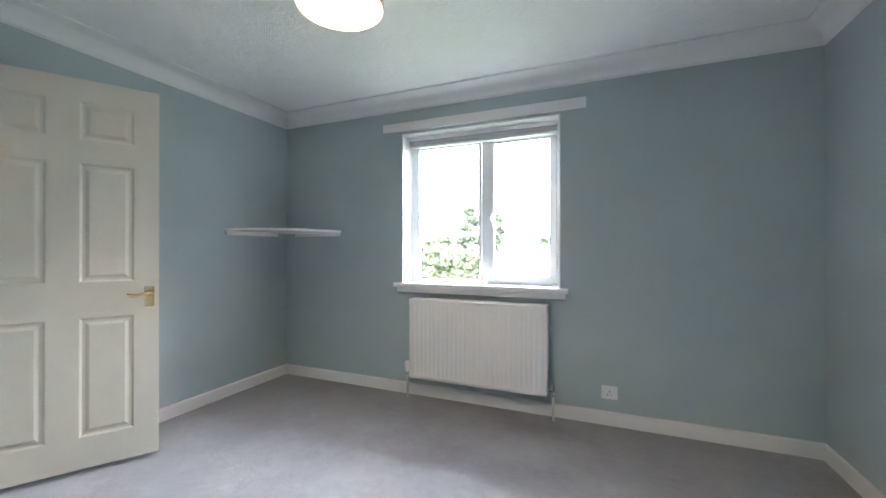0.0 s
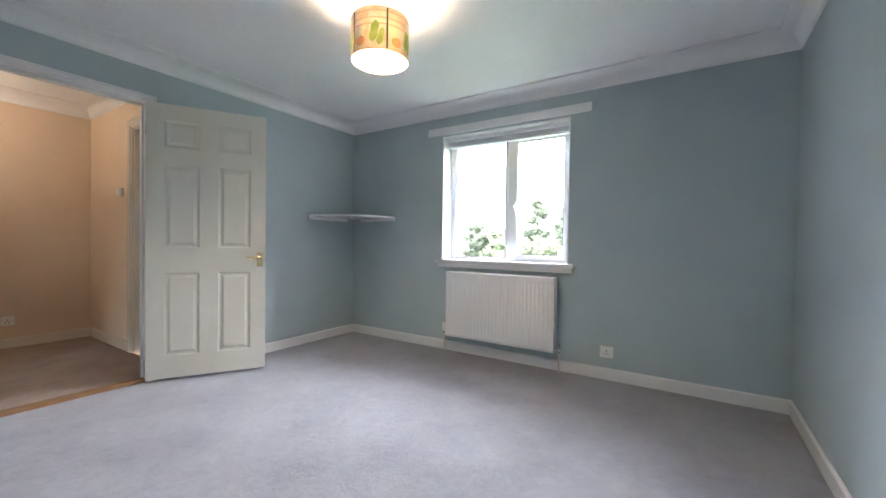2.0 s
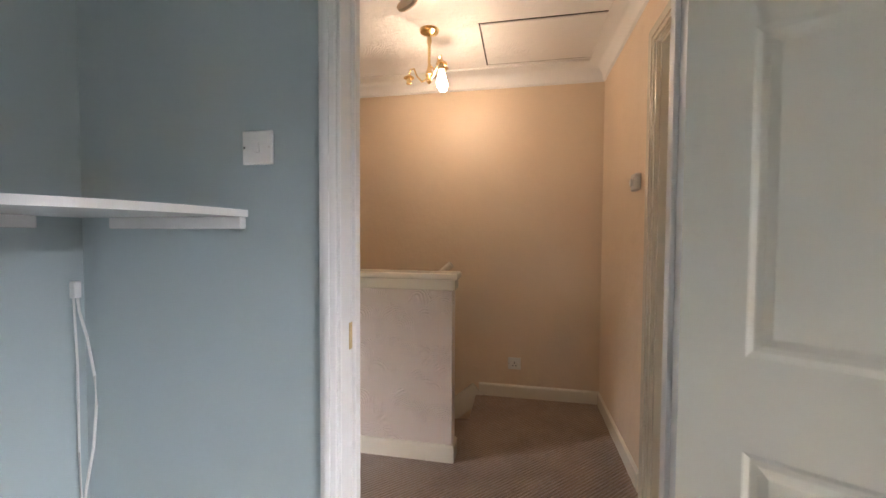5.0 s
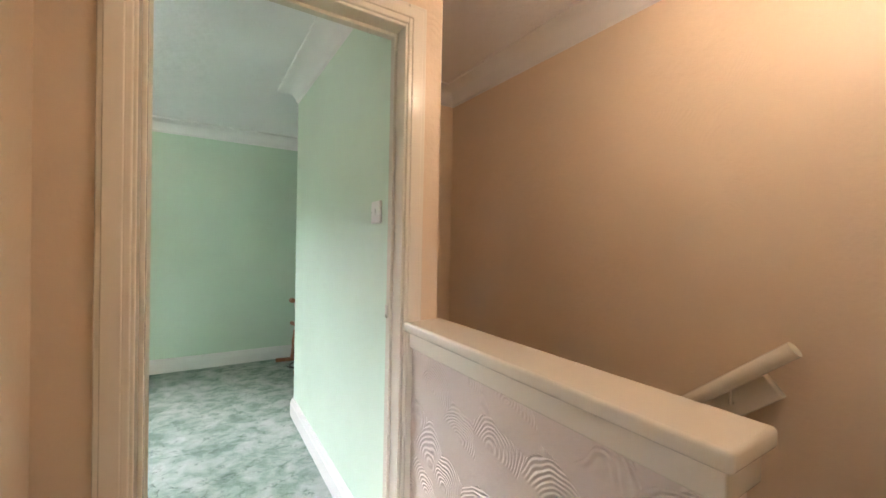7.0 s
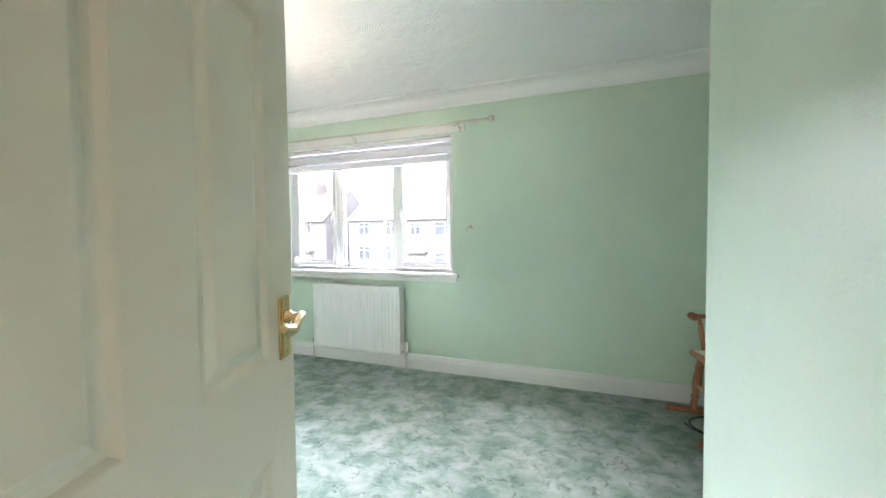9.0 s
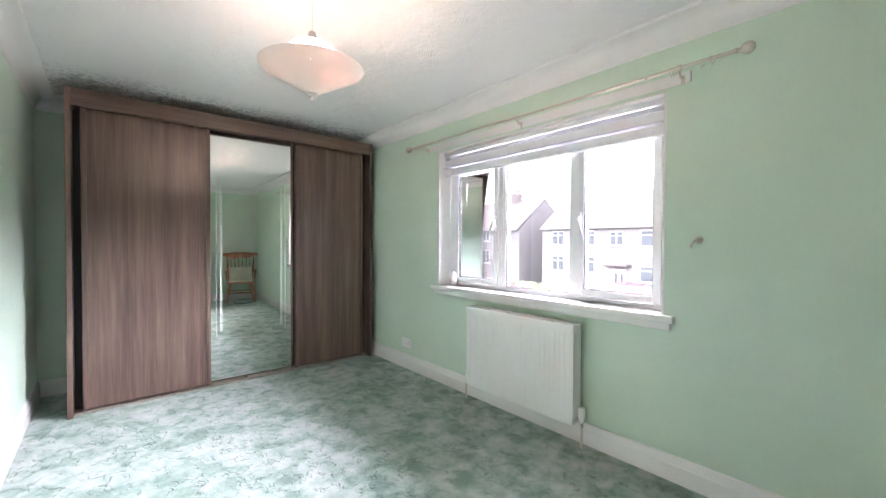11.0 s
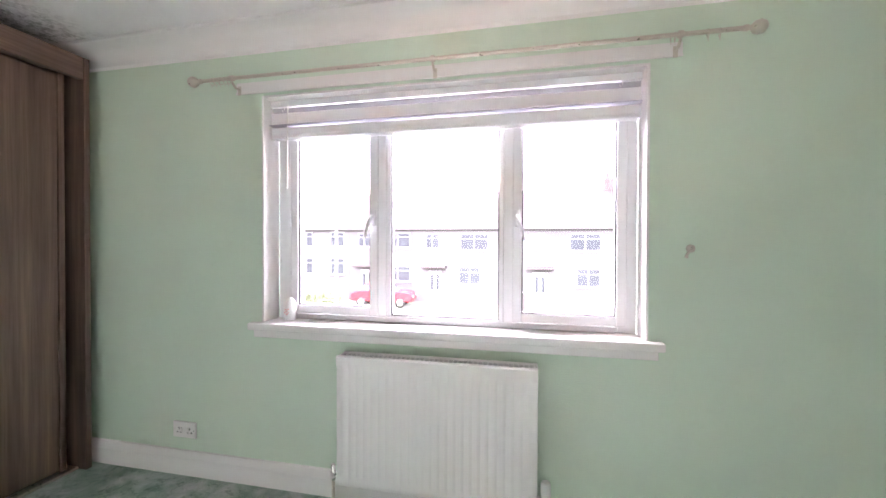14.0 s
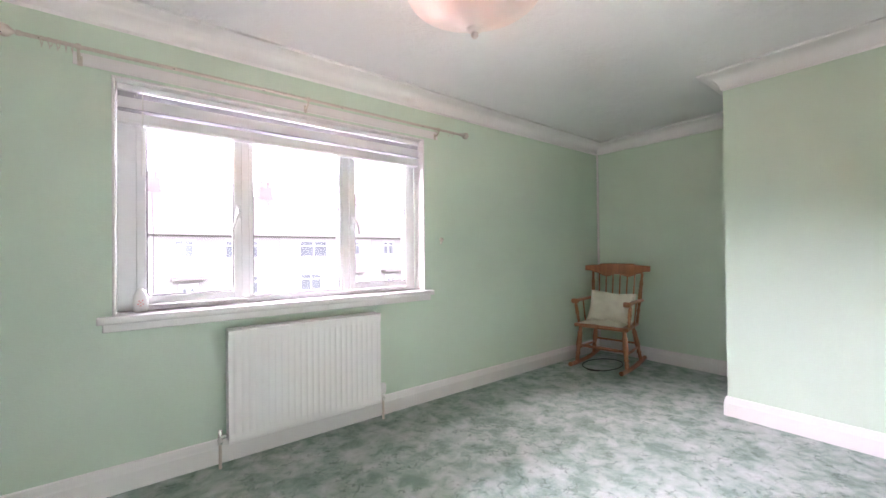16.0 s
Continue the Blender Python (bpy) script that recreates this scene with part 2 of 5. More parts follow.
M_UPVC = paint("white_upvc", (0.82, 0.83, 0.84), 0.22, 0.02, 400, 0.02)
M_RAD = paint("white_radiator_enamel", (0.80, 0.80, 0.78), 0.3, 0.02, 200, 0.01)
M_PLASTIC = paint("white_plastic", (0.80, 0.80, 0.78), 0.3, 0.02, 300, 0.02)
# near-black; also the painted shade behind the wardrobe doors
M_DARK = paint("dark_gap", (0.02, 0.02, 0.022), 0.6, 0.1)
M_GASKET = paint("black_rubber", (0.03, 0.03, 0.032), 0.5, 0.1)
M_CARPB = carpet("grey_carpet_pile", [(0.30, (0.34, 0.33, 0.345)), (0.5, (0.405, 0.395, 0.41)), (0.72, (0.47, 0.46, 0.475))], 2.2, mark=0.42)
M_CARPG = carpet("green_mottled_carpet_pile", [(0.34, (0.21, 0.33, 0.26)), (0.45, (0.34, 0.46, 0.39)), (0.55, (0.47, 0.57, 0.515)), (0.70, (0.62, 0.68, 0.645))], 8.5, mark=0.3)
# carved pile: short creases between the tufted blots, with shade put in their colour
cn, cl = M_CARPG.node_tree.nodes, M_CARPG.node_tree.links
cco = cn["Texture Coordinate"].outputs["Object"]
vein = noise_tex(cn, cl, 7.0, 3, 0.6, cco)
line = ramp_of(cn, cl, vein.outputs["Fac"], [(0.480, (1, 1, 1)), (0.492, (0.0, 0.0, 0.0)), (0.508, (0.0, 0.0, 0.0)), (0.520, (1, 1, 1))])
where = ramp_of(cn, cl, noise_tex(cn, cl, 16.0, 2, 0.5, cco).outputs["Fac"], [(0.46, (1, 1, 1)), (0.56, (0, 0, 0))])
keep = cn.new("ShaderNodeMixRGB")
keep.blend_type, keep.inputs[0].default_value = "LIGHTEN", 1.0
cl.new(line.outputs[0], keep.inputs[1])
cl.new(where.outputs[0], keep.inputs[2])
tone = ramp_of(cn, cl, keep.outputs[0], [(0.0, (0.62, 0.68, 0.64)), (1.0, (1, 1, 1))])
dark = cn.new("ShaderNodeMixRGB")
dark.blend_type, dark.inputs[0].default_value = "MULTIPLY", 1.0
base = cn["Principled BSDF"].inputs["Base Color"]
cl.new(base.links[0].from_socket, dark.inputs[1])
cl.new(tone.outputs[0], dark.inputs[2])
cl.new(dark.outputs[0], base)
add_bump(cn, cl, cn["Principled BSDF"], keep.outputs[0], 0.7, 0.012)
M_CARPL = carpet("brown_ribbed_carpet", [(0.3, (0.33, 0.245, 0.185)), (0.7, (0.43, 0.325, 0.25))], 6.0, pile=300)
rib_n, rib_l = M_CARPL.node_tree.nodes, M_CARPL.node_tree.links
rib = rib_n.new("ShaderNodeTexWave")
rib.bands_direction = "DIAGONAL"
rib.inputs["Scale"].default_value, rib.inputs["Distortion"].default_value, rib.inputs["Detail Scale"].default_value = 28.0, 0.8, 3.0
rib_l.new(rib_n["Texture Coordinate"].outputs["Object"], rib.inputs["Vector"])
add_bump(rib_n, rib_l, rib_n["Principled BSDF"], rib.outputs["Fac"], 0.9, 0.006)
M_WALNUT = wood("dark_walnut_laminate", (0.095, 0.060, 0.049), (0.23, 0.150, 0.118), 0.3, 11.0)
M_PINE = wood("orange_varnished_pine", (0.36, 0.135, 0.060), (0.50, 0.21, 0.10), 0.35, 10.0, 2, 0.3)
M_BRASS = metal("polished_brass", (0.78, 0.60, 0.32), 0.2)
M_CHROME = metal("chrome_pipe", (0.72, 0.70, 0.68), 0.25)
M_NICKEL = metal("brushed_nickel", (0.60, 0.56, 0.49), 0.34)
M_MIRROR = metal("mirror_silver", (0.92, 0.94, 0.93), 0.012)
M_GLASS = glass_pane("window_glass")
M_BULB_B = glowing("lit_bedroom_bulb", (1.0, 0.74, 0.46), BULB_B)
M_BULB_G = glowing("lit_green_room_bulb", (1.0, 0.74, 0.52), BULB_G)
M_BULB_L = glowing("lit_landing_bulb", (1.0, 0.75, 0.50), BULB_L)
M_CLOTH = paint("cream_cotton", (0.70, 0.66, 0.54), 0.9, 0.06, 500, 0.4, 0.002, 9)


# ---- mesh helpers ----
def box(bm, x0, y0, z0, x1, y1, z1):
    v = [bm.verts.new((x, y, z)) for z in (min(z0, z1), max(z0, z1)) for y in (min(y0, y1), max(y0, y1)) for x in (min(x0, x1), max(x0, x1))]
    for f in ((0, 2, 3, 1), (4, 5, 7, 6), (0, 1, 5, 4), (2, 6, 7, 3), (0, 4, 6, 2), (1, 3, 7, 5)):
        bm.faces.new([v[i] for i in f])
    return v


def rbox(x0, y0, z0, x1, y1, z1, r=0.004, seg=2):
    """A box with rounded edges, as a bmesh of its own."""
    bm = bmesh.new()
    box(bm, x0, y0, z0, x1, y1, z1)
    r = min(r, 0.45 * min(abs(x1 - x0), abs(y1 - y0), abs(z1 - z0)))
    bmesh.ops.bevel(bm, geom=list(bm.edges), offset=r, segments=seg, affect="EDGES", profile=0.5)
    return bm


def lathe(profile, seg=24, axis="z", at=(0, 0, 0)):
    """Turns a profile of (radius, height) round an axis."""
    bm = bmesh.new()
    rings = []
    for r, h in profile:
        ring = []
        for k in range(seg):
            a = 2 * math.pi * k / seg
            c, s = r * math.cos(a), r * math.sin(a)
            p = {"z": (c, s, h), "y": (c, h, s), "x": (h, c, s)}[axis]
            ring.append(bm.verts.new((p[0] + at[0], p[1] + at[1], p[2] + at[2])))
        rings.append(ring)
    for a, b in zip(rings, rings[1:]):
        for k in range(seg):
            bm.faces.new((a[k], a[(k + 1) % seg], b[(k + 1) % seg], b[k]))
    for ring in (rings[0], rings[-1]) if profile[0] != profile[-1] else ():
        if (ring[0].co - ring[seg // 2].co).length > 1e-4:
            bm.faces.new(ring)
    bmesh.ops.remove_doubles(bm, verts=list(bm.verts), dist=1e-5)
    bmesh.ops.recalc_face_normals(bm, faces=list(bm.faces))
    return bm


def tube(points, radius, seg=10, closed_ends=True):
    """A round bar along points; radius may be a list."""
    bm = bmesh.new()
    pts = [Vector(p) for p in points]
    rads = radius if isinstance(radius, (list, tuple)) else [radius] * len(pts)
    rings = []
    for i, p in enumerate(pts):
        d = (pts[min(i + 1, len(pts) - 1)] - pts[max(i - 1, 0)]).normalized()
        q = d.to_track_quat("Z", "Y")
        rings.append([bm.verts.new(p + q @ Vector((rads[i] * math.cos(2 * math.pi * k / seg), rads[i] * math.sin(2 * math.pi * k / seg), 0))) for k in range(seg)])
    for a, b in zip(rings, rings[1:]):
        for k in range(seg):
            bm.faces.new((a[k], a[(k + 1) % seg], b[(k + 1) % seg], b[k]))
    if closed_ends:
        bm.faces.new(rings[0]), bm.faces.new(rings[-1])
    bmesh.ops.recalc_face_normals(bm, faces=list(bm.faces))
    return bm


def sweep(profile, path, closed, inward=1):
    """Sweeps a profile of (out from the wall, z) along a plan path, mitred."""
    bm = bmesh.new()
    pts = [Vector(p) for p in path]
    count = len(pts)
    rings = []
    for i in range(count):
        a = (pts[i] - pts[i - 1]).normalized() if closed or i else None
        b = (pts[(i + 1) % count] - pts[i]).normalized() if closed or i < count - 1 else None
        a, b = a or b, b or a
        na, nb = Vector((-a.y, a.x)) * inward, Vector((-b.y, b.x)) * inward
        m = (na + nb).normalized()
        m = m / max(0.3, m.dot(na))
        rings.append([bm.verts.new((pts[i].x + m.x * o, pts[i].y + m.y * o, z)) for o, z in profile])
    k = len(profile)
    for i in range(count if closed else count - 1):
        r, s = rings[i], rings[(i + 1) % count]
        for j in range(k):
            bm.faces.new((r[j], r[(j + 1) % k], s[(j + 1) % k], s[j]))
    if not closed:
        bm.faces.new(rings[0]), bm.faces.new(rings[-1])
    bmesh.ops.recalc_face_normals(bm, faces=list(bm.faces))
    return bm


def mesh_of(name, bm, material, smooth=True):
    me = bpy.data.meshes.new(name)
    bmesh.ops.recalc_face_normals(bm, faces=list(bm.faces))
    if smooth:
        for f in bm.faces:
            f.smooth = True
        for e in bm.edges:
            fa = [f.calc_area() for f in e.link_faces]
            e.smooth = len(fa) != 2 or (e.calc_face_angle(0) < 0.6 and max(fa) < 6 * min(fa))
    bm.to_mesh(me)
    bm.free()
    me.materials.append(material)
    return me


def part(name, bm, material, parent, label="", smooth=True):
    ob = new(name, mesh_of(name, bm, material, smooth))
    ob.parent = parent
    return tagged(ob, label)


def thing(name, at, label, category, group=""):
    ob = new(name)
    ob.location = at
    ob.empty_display_size = 0.1
    return tagged(ob, label, category, group)


def solid(name, bm, material, label, category, group="", kind="", smooth=True):
    return tagged(new(name, mesh_of(name, bm, material, smooth)), label, category, group, kind)


def setting(name, boxes, material, label, category="wall"):
    bm = bmesh.new()
    for b in boxes:
        box(bm, *b)
    return solid(name, bm, material, label, category, kind="structure", smooth=False)


def wall_y(name, y0, y1, x0, x1, z0, z1, hole, material, label):
    """A wall along x, with one opening (x0, x1, z0, z1) or none."""
    if hole is None:
        return setting(name, [(x0, y0, z0, x1, y1, z1)], material, label)
    a, b, c, d = hole
    bits = [(x0, y0, z0, a, y1, z1), (b, y0, z0, x1, y1, z1), (a, y0, d, b, y1, z1)]
    if c > z0:
        bits.append((a, y0, z0, b, y1, c))
    return setting(name, bits, material, label)


def wall_x(name, x0, x1, y0, y1, z0, z1, hole, material, label):
    if hole is None:
        return setting(name, [(x0, y0, z0, x1, y1, z1)], material, label)
    a, b, c, d = hole
    bits = [(x0, y0, z0, x1, a, z1), (x0, b, z0, x1, y1, z1), (x0, a, d, x1, b, z1)]
    if c > z0:
        bits.append((x0, a, z0, x1, b, c))
    return setting(name, bits, material, label)


# ---- the shell of the upper floor ----
CEIL = 2.31
wall_y("wall_blue_north", 2.675, 2.90, -2.43, 1.54, -0.2, 2.5, (-1.138, 0.072, 0.81, 2.02), M_BLUE, "blue-grey painted wall with the bedroom window")
wall_x("wall_blue_east", 1.44, 1.56, -0.99, 2.675, -0.2, 2.5, None, M_BLUE, "blue-grey painted plain bedroom wall")
wall_y("wall_blue_south", -0.975, -0.89, -2.38, 1.44, -0.2, 2.5, None, M_BLUE, "blue-grey painted wall with a corner shelf")
wall_x("wall_blue_west", -2.38, -2.33, -0.89, 2.675, -0.2, 2.5, (-0.115, 0.712, -0.2, 1.985), M_BLUE, "blue-grey painted wall round the bedroom door")
wall_x("wall_landing_east", -2.43, -2.384, -0.93, 2.675, -0.2, 2.5, (-0.115, 0.712, -0.2, 1.985), M_CREAM, "cream textured landing wall")
wall_y("wall_landing_north", 0.89, 0.99, -4.25, -2.43, -0.3, 2.5, (-3.225, -2.475, -0.3, 1.985), M_CREAM, "cream textured landing wall with a door frame")
wall_x("wall_stair_west", -4.37, -4.25, -2.15, 0.99, -2.7, 2.5, None, M_CREAM, "cream textured wall beside the stairs")
wall_y("wall_stair_south", -2.15, -2.05, -4.25, -3.465, -2.7, 2.5, None, M_CREAM, "cream textured end wall of the stairwell")
wall_x("wall_stair_east", -3.465, -3.372, -2.15, -0.93, -2.7, 2.5, None, M_CREAM, "cream textured wall of the stairwell")
wall_x("wall_stair_lower", -3.45, -3.36, -0.93, 0.9, -2.7, -0.2, None, M_CREAM, "cream textured wall under the landing")
wall_y("wall_landing_south", -0.978, -0.93, -3.372, -2.43, -0.2, 2.5, (-3.345, -2.585, -0.2, 1.99), M_CREAM, "cream textured landing wall round a doorway")
wall_y("wall_green_door", -1.03, -0.982, -3.32, -1.23, -0.2, 2.5, (-3.3195, -2.585, -0.2, 1.99), M_GREEN, "mint green wall round the doorway")
wall_x("wall_green_switch", -3.368, -3.32, -2.615, -0.982, -0.2, 2.5, None, M_GREEN, "mint green papered wall with a light switch")
wall_y("wall_green_pier", -2.615, -2.5, -4.28, -3.368, -0.2, 2.5, None, M_GREEN, "mint green papered wall of the recess")
wall_x("wall_green_west", -4.40, -4.28, -4.115, -2.5, -0.2, 2.5, None, M_GREEN, "mint green papered end wall of the recess")
wall_x("wall_green_passage", -1.30, -1.23, -1.52, -1.03, -0.2, 2.5, None, M_GREEN, "mint green papered wall behind the open door")
wall_y("wall_green_north", -1.52, -1.42, -1.23, 1.62, -0.2, 2.5, None, M_GREEN, "mint green papered plain wall")
wall_x("wall_green_east", 1.62, 1.74, -4.115, -1.42, -0.2, 2.5, None, M_GREEN, "mint green papered wall behind the wardrobe")
wall_y("wall_green_south", -4.315, -4.115, -4.40, 1.74, -0.2, 2.5, (-1.882, -0.072, 0.80, 1.985), M_GREEN, "mint green papered wall with the wide window")

setting("floor_blue", [(-2.375, -0.89, -0.15, 1.44, 2.675, FB)], M_CARPB, "pale grey short-pile bedroom carpet", "floor")
setting("floor_landing", [(-3.36, -0.98, -0.15, -2.38, 0.89, 0.0), (-4.25, 0.04, -0.15, -3.36, 0.89, 0.0)], M_CARPL, "brown ribbed landing carpet", "floor")
setting("floor_green", [(-3.32, -1.52, -0.15, -1.30, -0.985, 0.0), (-4.28, -4.115, -0.15, 1.62, -2.615, 0.0), (-3.32, -2.615, -0.15, 1.62, -1.52, 0.0)], M_CARPG, "mottled green and white carpet", "floor")
setting("ceiling_blue", [(-2.4, -0.95, CEIL, 1.5, 2.8, 2.48)], M_CEIL, "white ceiling with combed plaster swirls", "ceiling")
setting("ceiling_landing", [(-4.3, -2.1, CEIL, -2.405, 0.95, 2.48)], M_CEIL, "white textured landing ceiling with a loft hatch", "ceiling")
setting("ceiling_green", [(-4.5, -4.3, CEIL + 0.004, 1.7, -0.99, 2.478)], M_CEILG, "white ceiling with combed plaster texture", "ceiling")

# coving and skirting
COVE = [(0, 2.20)] + [(0.012 + 0.098 * (1 - math.cos(a)), 2.212 + 0.083 * math.sin(a)) for a in [radians(q) for q in range(0, 91, 15)]] + [(0.118, 2.30), (0.118, CEIL + 0.004), (0, CEIL + 0.004)]
BLUE_PLAN = [(-2.33, -0.89), (1.44, -0.89), (1.44, 2.675), (-2.33, 2.675)]
LAND_PLAN = [(-2.43, -0.93), (-2.43, 0.89), (-4.25, 0.89), (-4.25, -2.05), (-3.465, -2.05), (-3.465, -0.93)]
GREEN_PLAN = [(-1.30, -1.03), (-3.32, -1.03), (-3.32, -2.615), (-4.28, -2.615), (-4.28, -4.115), (1.62, -4.115), (1.62, -1.52), (-1.30, -1.52)]
for nm, plan in (("cornice_blue", BLUE_PLAN), ("cornice_landing", LAND_PLAN), ("cornice_green", GREEN_PLAN)):
    solid(nm, sweep(COVE, plan, True), M_COVE, "white plaster coving under the ceiling", "cornice", kind="structure")
SKL = [(0, 0), (0.014, 0), (0.014, 0.076), (0.012, 0.082), (0.007, 0.087), (0, 0.088)]
SKB = [(o, z + FB) for o, z in SKL]
SKG = [(0, 0), (0.018, 0), (0.018, 0.085), (0.014, 0.095), (0.014, 0.105), (0.008, 0.125), (0, 0.13)]
for nm, prof, plan, mt in (
    ("baseboard_blue", SKB, [(-2.33, 0.76), (-2.33, 2.675), (1.44, 2.675), (1.44, -0.89), (-2.33, -0.89), (-2.33, -0.185)], M_WHITE),
    ("baseboard_landing", SKL, [(-4.25, 0.06), (-4.25, 0.89), (-3.30, 0.89)], M_GLOSS),
    ("baseboard_green", SKG, [(-3.32, -1.03), (-3.32, -2.615), (-4.28, -2.615), (-4.28, -4.115), (1.62, -4.115), (1.62, -1.52), (-1.30, -1.52), (-1.30, -1.03), (-2.49, -1.03)], M_WHITE),
):
    solid(nm, sweep(prof, plan, False, -1 if nm != "baseboard_green" else 1), mt, "painted timber skirting board", "skirting", kind="structure")


# ---- doors and frames ----
def merge(*bms):
    """Joins several bmeshes into the first."""
    out = bms[0]
    for other in bms[1:]:
        me = bpy.data.meshes.new("joint")
        other.to_mesh(me)
        out.from_mesh(me)
        other.free()
        bpy.data.meshes.remove(me)
    return out


def moved(bm, m):
    bmesh.ops.transform(bm, matrix=m, verts=list(bm.verts))
    return bm


def raised_panel(x0, x1, z0, z1, half):
    """A raised and fielded panel, on both faces of a door."""
    bm = bmesh.new()
    for s in (-1, 1):
        loops = []
        for inset, d in ((0.0, half - 0.0002), (0.003, half - 0.0012), (0.011, half - 0.0068), (0.014, half - 0.0075), (0.021, half - 0.0075), (0.024, half - 0.0070), (0.037, half - 0.0012), (0.040, half - 0.0005)):
            loops.append([bm.verts.new((x, s * d, z)) for x, z in ((x0 + inset, z0 + inset), (x1 - inset, z0 + inset), (x1 - inset, z1 - inset), (x0 + inset, z1 - inset))])
        for a, b in zip(loops, loops[1:]):
            for k in range(4):
                bm.faces.new((a[k], a[(k + 1) % 4], b[(k + 1) % 4], b[k]))
        bm.faces.new(loops[-1])
    return bm


def panel_door(name, w, h, m, label, handle_z, ph=0.072, pw2=0.023, side_gap=0.055):
    """A six-panel door: hinge line at the origin, leaf along +x."""
    door = tagged(new(name), label, "door", kind="structure")
    door.matrix_world = m
    half = 0.0175
    st, mid = 0.106, 0.118
    pw = (w - 2 * st - mid) / 2
    rows = [(0.158, 0.765), (0.945, 1.553), (1.672, 1.868)]
    rows = [(a * h / 1.98, b * h / 1.98) for a, b in rows]
    cols = [(st, st + pw), (st + pw + mid, w - st)]
    bm = bmesh.new()
    box(bm, 0, -half, 0, st, half, h)
    box(bm, w - st, -half, 0, w, half, h)
    edges = [0] + [v for r in rows for v in r] + [h]
    for a, b in zip(edges[::2], edges[1::2]):
        box(bm, st, -half, a, w - st, half, b)
    for a, b in rows:
        box(bm, cols[0][1], -half, a, cols[1][0], half, b)
    part("leaf", bm, M_DOOR, door, smooth=False)
    for a, b in rows:
        for c, d in cols:
            part("door_panel", raised_panel(c, d, a, b, half), M_DOOR, door, smooth=False)
    for s in (-1, 1):
        y = s * half
        plate = part("door_handle", merge(rbox(w - side_gap - pw2, y, handle_z - ph, w - side_gap + pw2, y + s * 0.005, handle_z + ph, 0.003), rbox(w - side_gap - pw2 + 0.006, y + s * 0.004, handle_z - ph + 0.006, w - side_gap + pw2 - 0.006, y + s * 0.008, handle_z + ph - 0.006, 0.003)), M_BRASS, door, "polished brass lever handle plate")
        x = w - side_gap
        lever = merge(
            lathe([(0.0, 0), (0.013, 0), (0.012, 0.012), (0.008, 0.02), (0.009, 0.036), (0.0, 0.04)], 14, "y"),
            tube([(0.012, 0.034, 0.002), (0.0, 0.036, 0.0), (-0.03, 0.040, -0.004), (-0.05, 0.044, -0.012), (-0.075, 0.044, -0.010), (-0.095, 0.043, -0.001)], [0.006, 0.009, 0.0085, 0.009, 0.011, 0.007], 10))
        part("lever", moved(lever, Matrix.Translation((x, y, handle_z + 0.02)) @ Matrix.Diagonal((1, s, 1, 1))), M_BRASS, plate)
        for dz in (-ph + 0.014, ph - 0.014):
            part("screw", moved(lathe([(0, 0.0), (0.004, 0.0), (0.003, 0.0015), (0, 0.0015)], 8, "y"), Matrix.Translation((x, y + s * 0.008, handle_z + dz)) @ Matrix.Diagonal((1, s, 1, 1))), M_BRASS, plate)
    for z in (0.2, h - 0.22):
        part("hinge", tube([(-0.004, half, z), (-0.004, half, z + 0.075)], 0.005, 8), M_BRASS, door)
    return door


def frame_x(name, x0, x1, y0, y1, top, mat, label, base=0.0, both=True, lap=0.05):
    """Lining, stops and architraves of a doorway in a wall that runs along y."""
    fr = tagged(new(name), label, "door frame", kind="structure")
    t = 0.026
    for nm, b in (("jamb", (x0 - 0.004, y0, base, x1 + 0.004, y0 + t, top)), ("jamb", (x0 - 0.004, y1 - t, base, x1 + 0.004, y1, top)), ("head", (x0 - 0.004, y0 + t, top - t, x1 + 0.004, y1 - t, top))):
        part(nm, rbox(*b, 0.003), mat, fr)
    xm = (x0 + x1) / 2 - 0.02
    for nm, b in (("stop", (xm - 0.018, y0 + t, base, xm + 0.012, y0 + t + 0.012, top - t)), ("stop", (xm - 0.018, y1 - t - 0.012, base, xm + 0.012, y1 - t, top - t)), ("stop", (xm - 0.018, y0 + t + 0.012, top - t - 0.012, xm + 0.012, y1 - t - 0.012, top - t))):
        part(nm, rbox(*b, 0.002), mat, fr)
    for s, x in ((1, x1), (-1, x0)) if both else ((1, x1),):
        for a, b2 in ((y0 - lap, y0 + 0.018), (y1 - 0.018, y1 + lap)):
            part("architrave", merge(rbox(x, a, base, x + s * 0.014, b2, top + lap, 0.004), rbox(x + s * 0.013, a + 0.012, base, x + s * 0.02, b2 - 0.016, top + lap - 0.016, 0.003)), mat, fr)
        part("architrave", merge(rbox(x, y0 + 0.018, top - 0.018, x + s * 0.014, y1 - 0.018, top + lap, 0.004), rbox(x + s * 0.013, y0 + 0.0, top, x + s * 0.02, y1, top + lap - 0.016, 0.003)), mat, fr)
    return fr


def turned_frame(fr):
    fr.matrix_world = pose(0, 0, 0, 0, 0, 90)
    return fr


frame_x("door_frame_1", -2.43, -2.33, -0.115, 0.712, 1.985, M_WHITE, "white painted door frame of the blue bedroom", -0.02, lap=0.028)
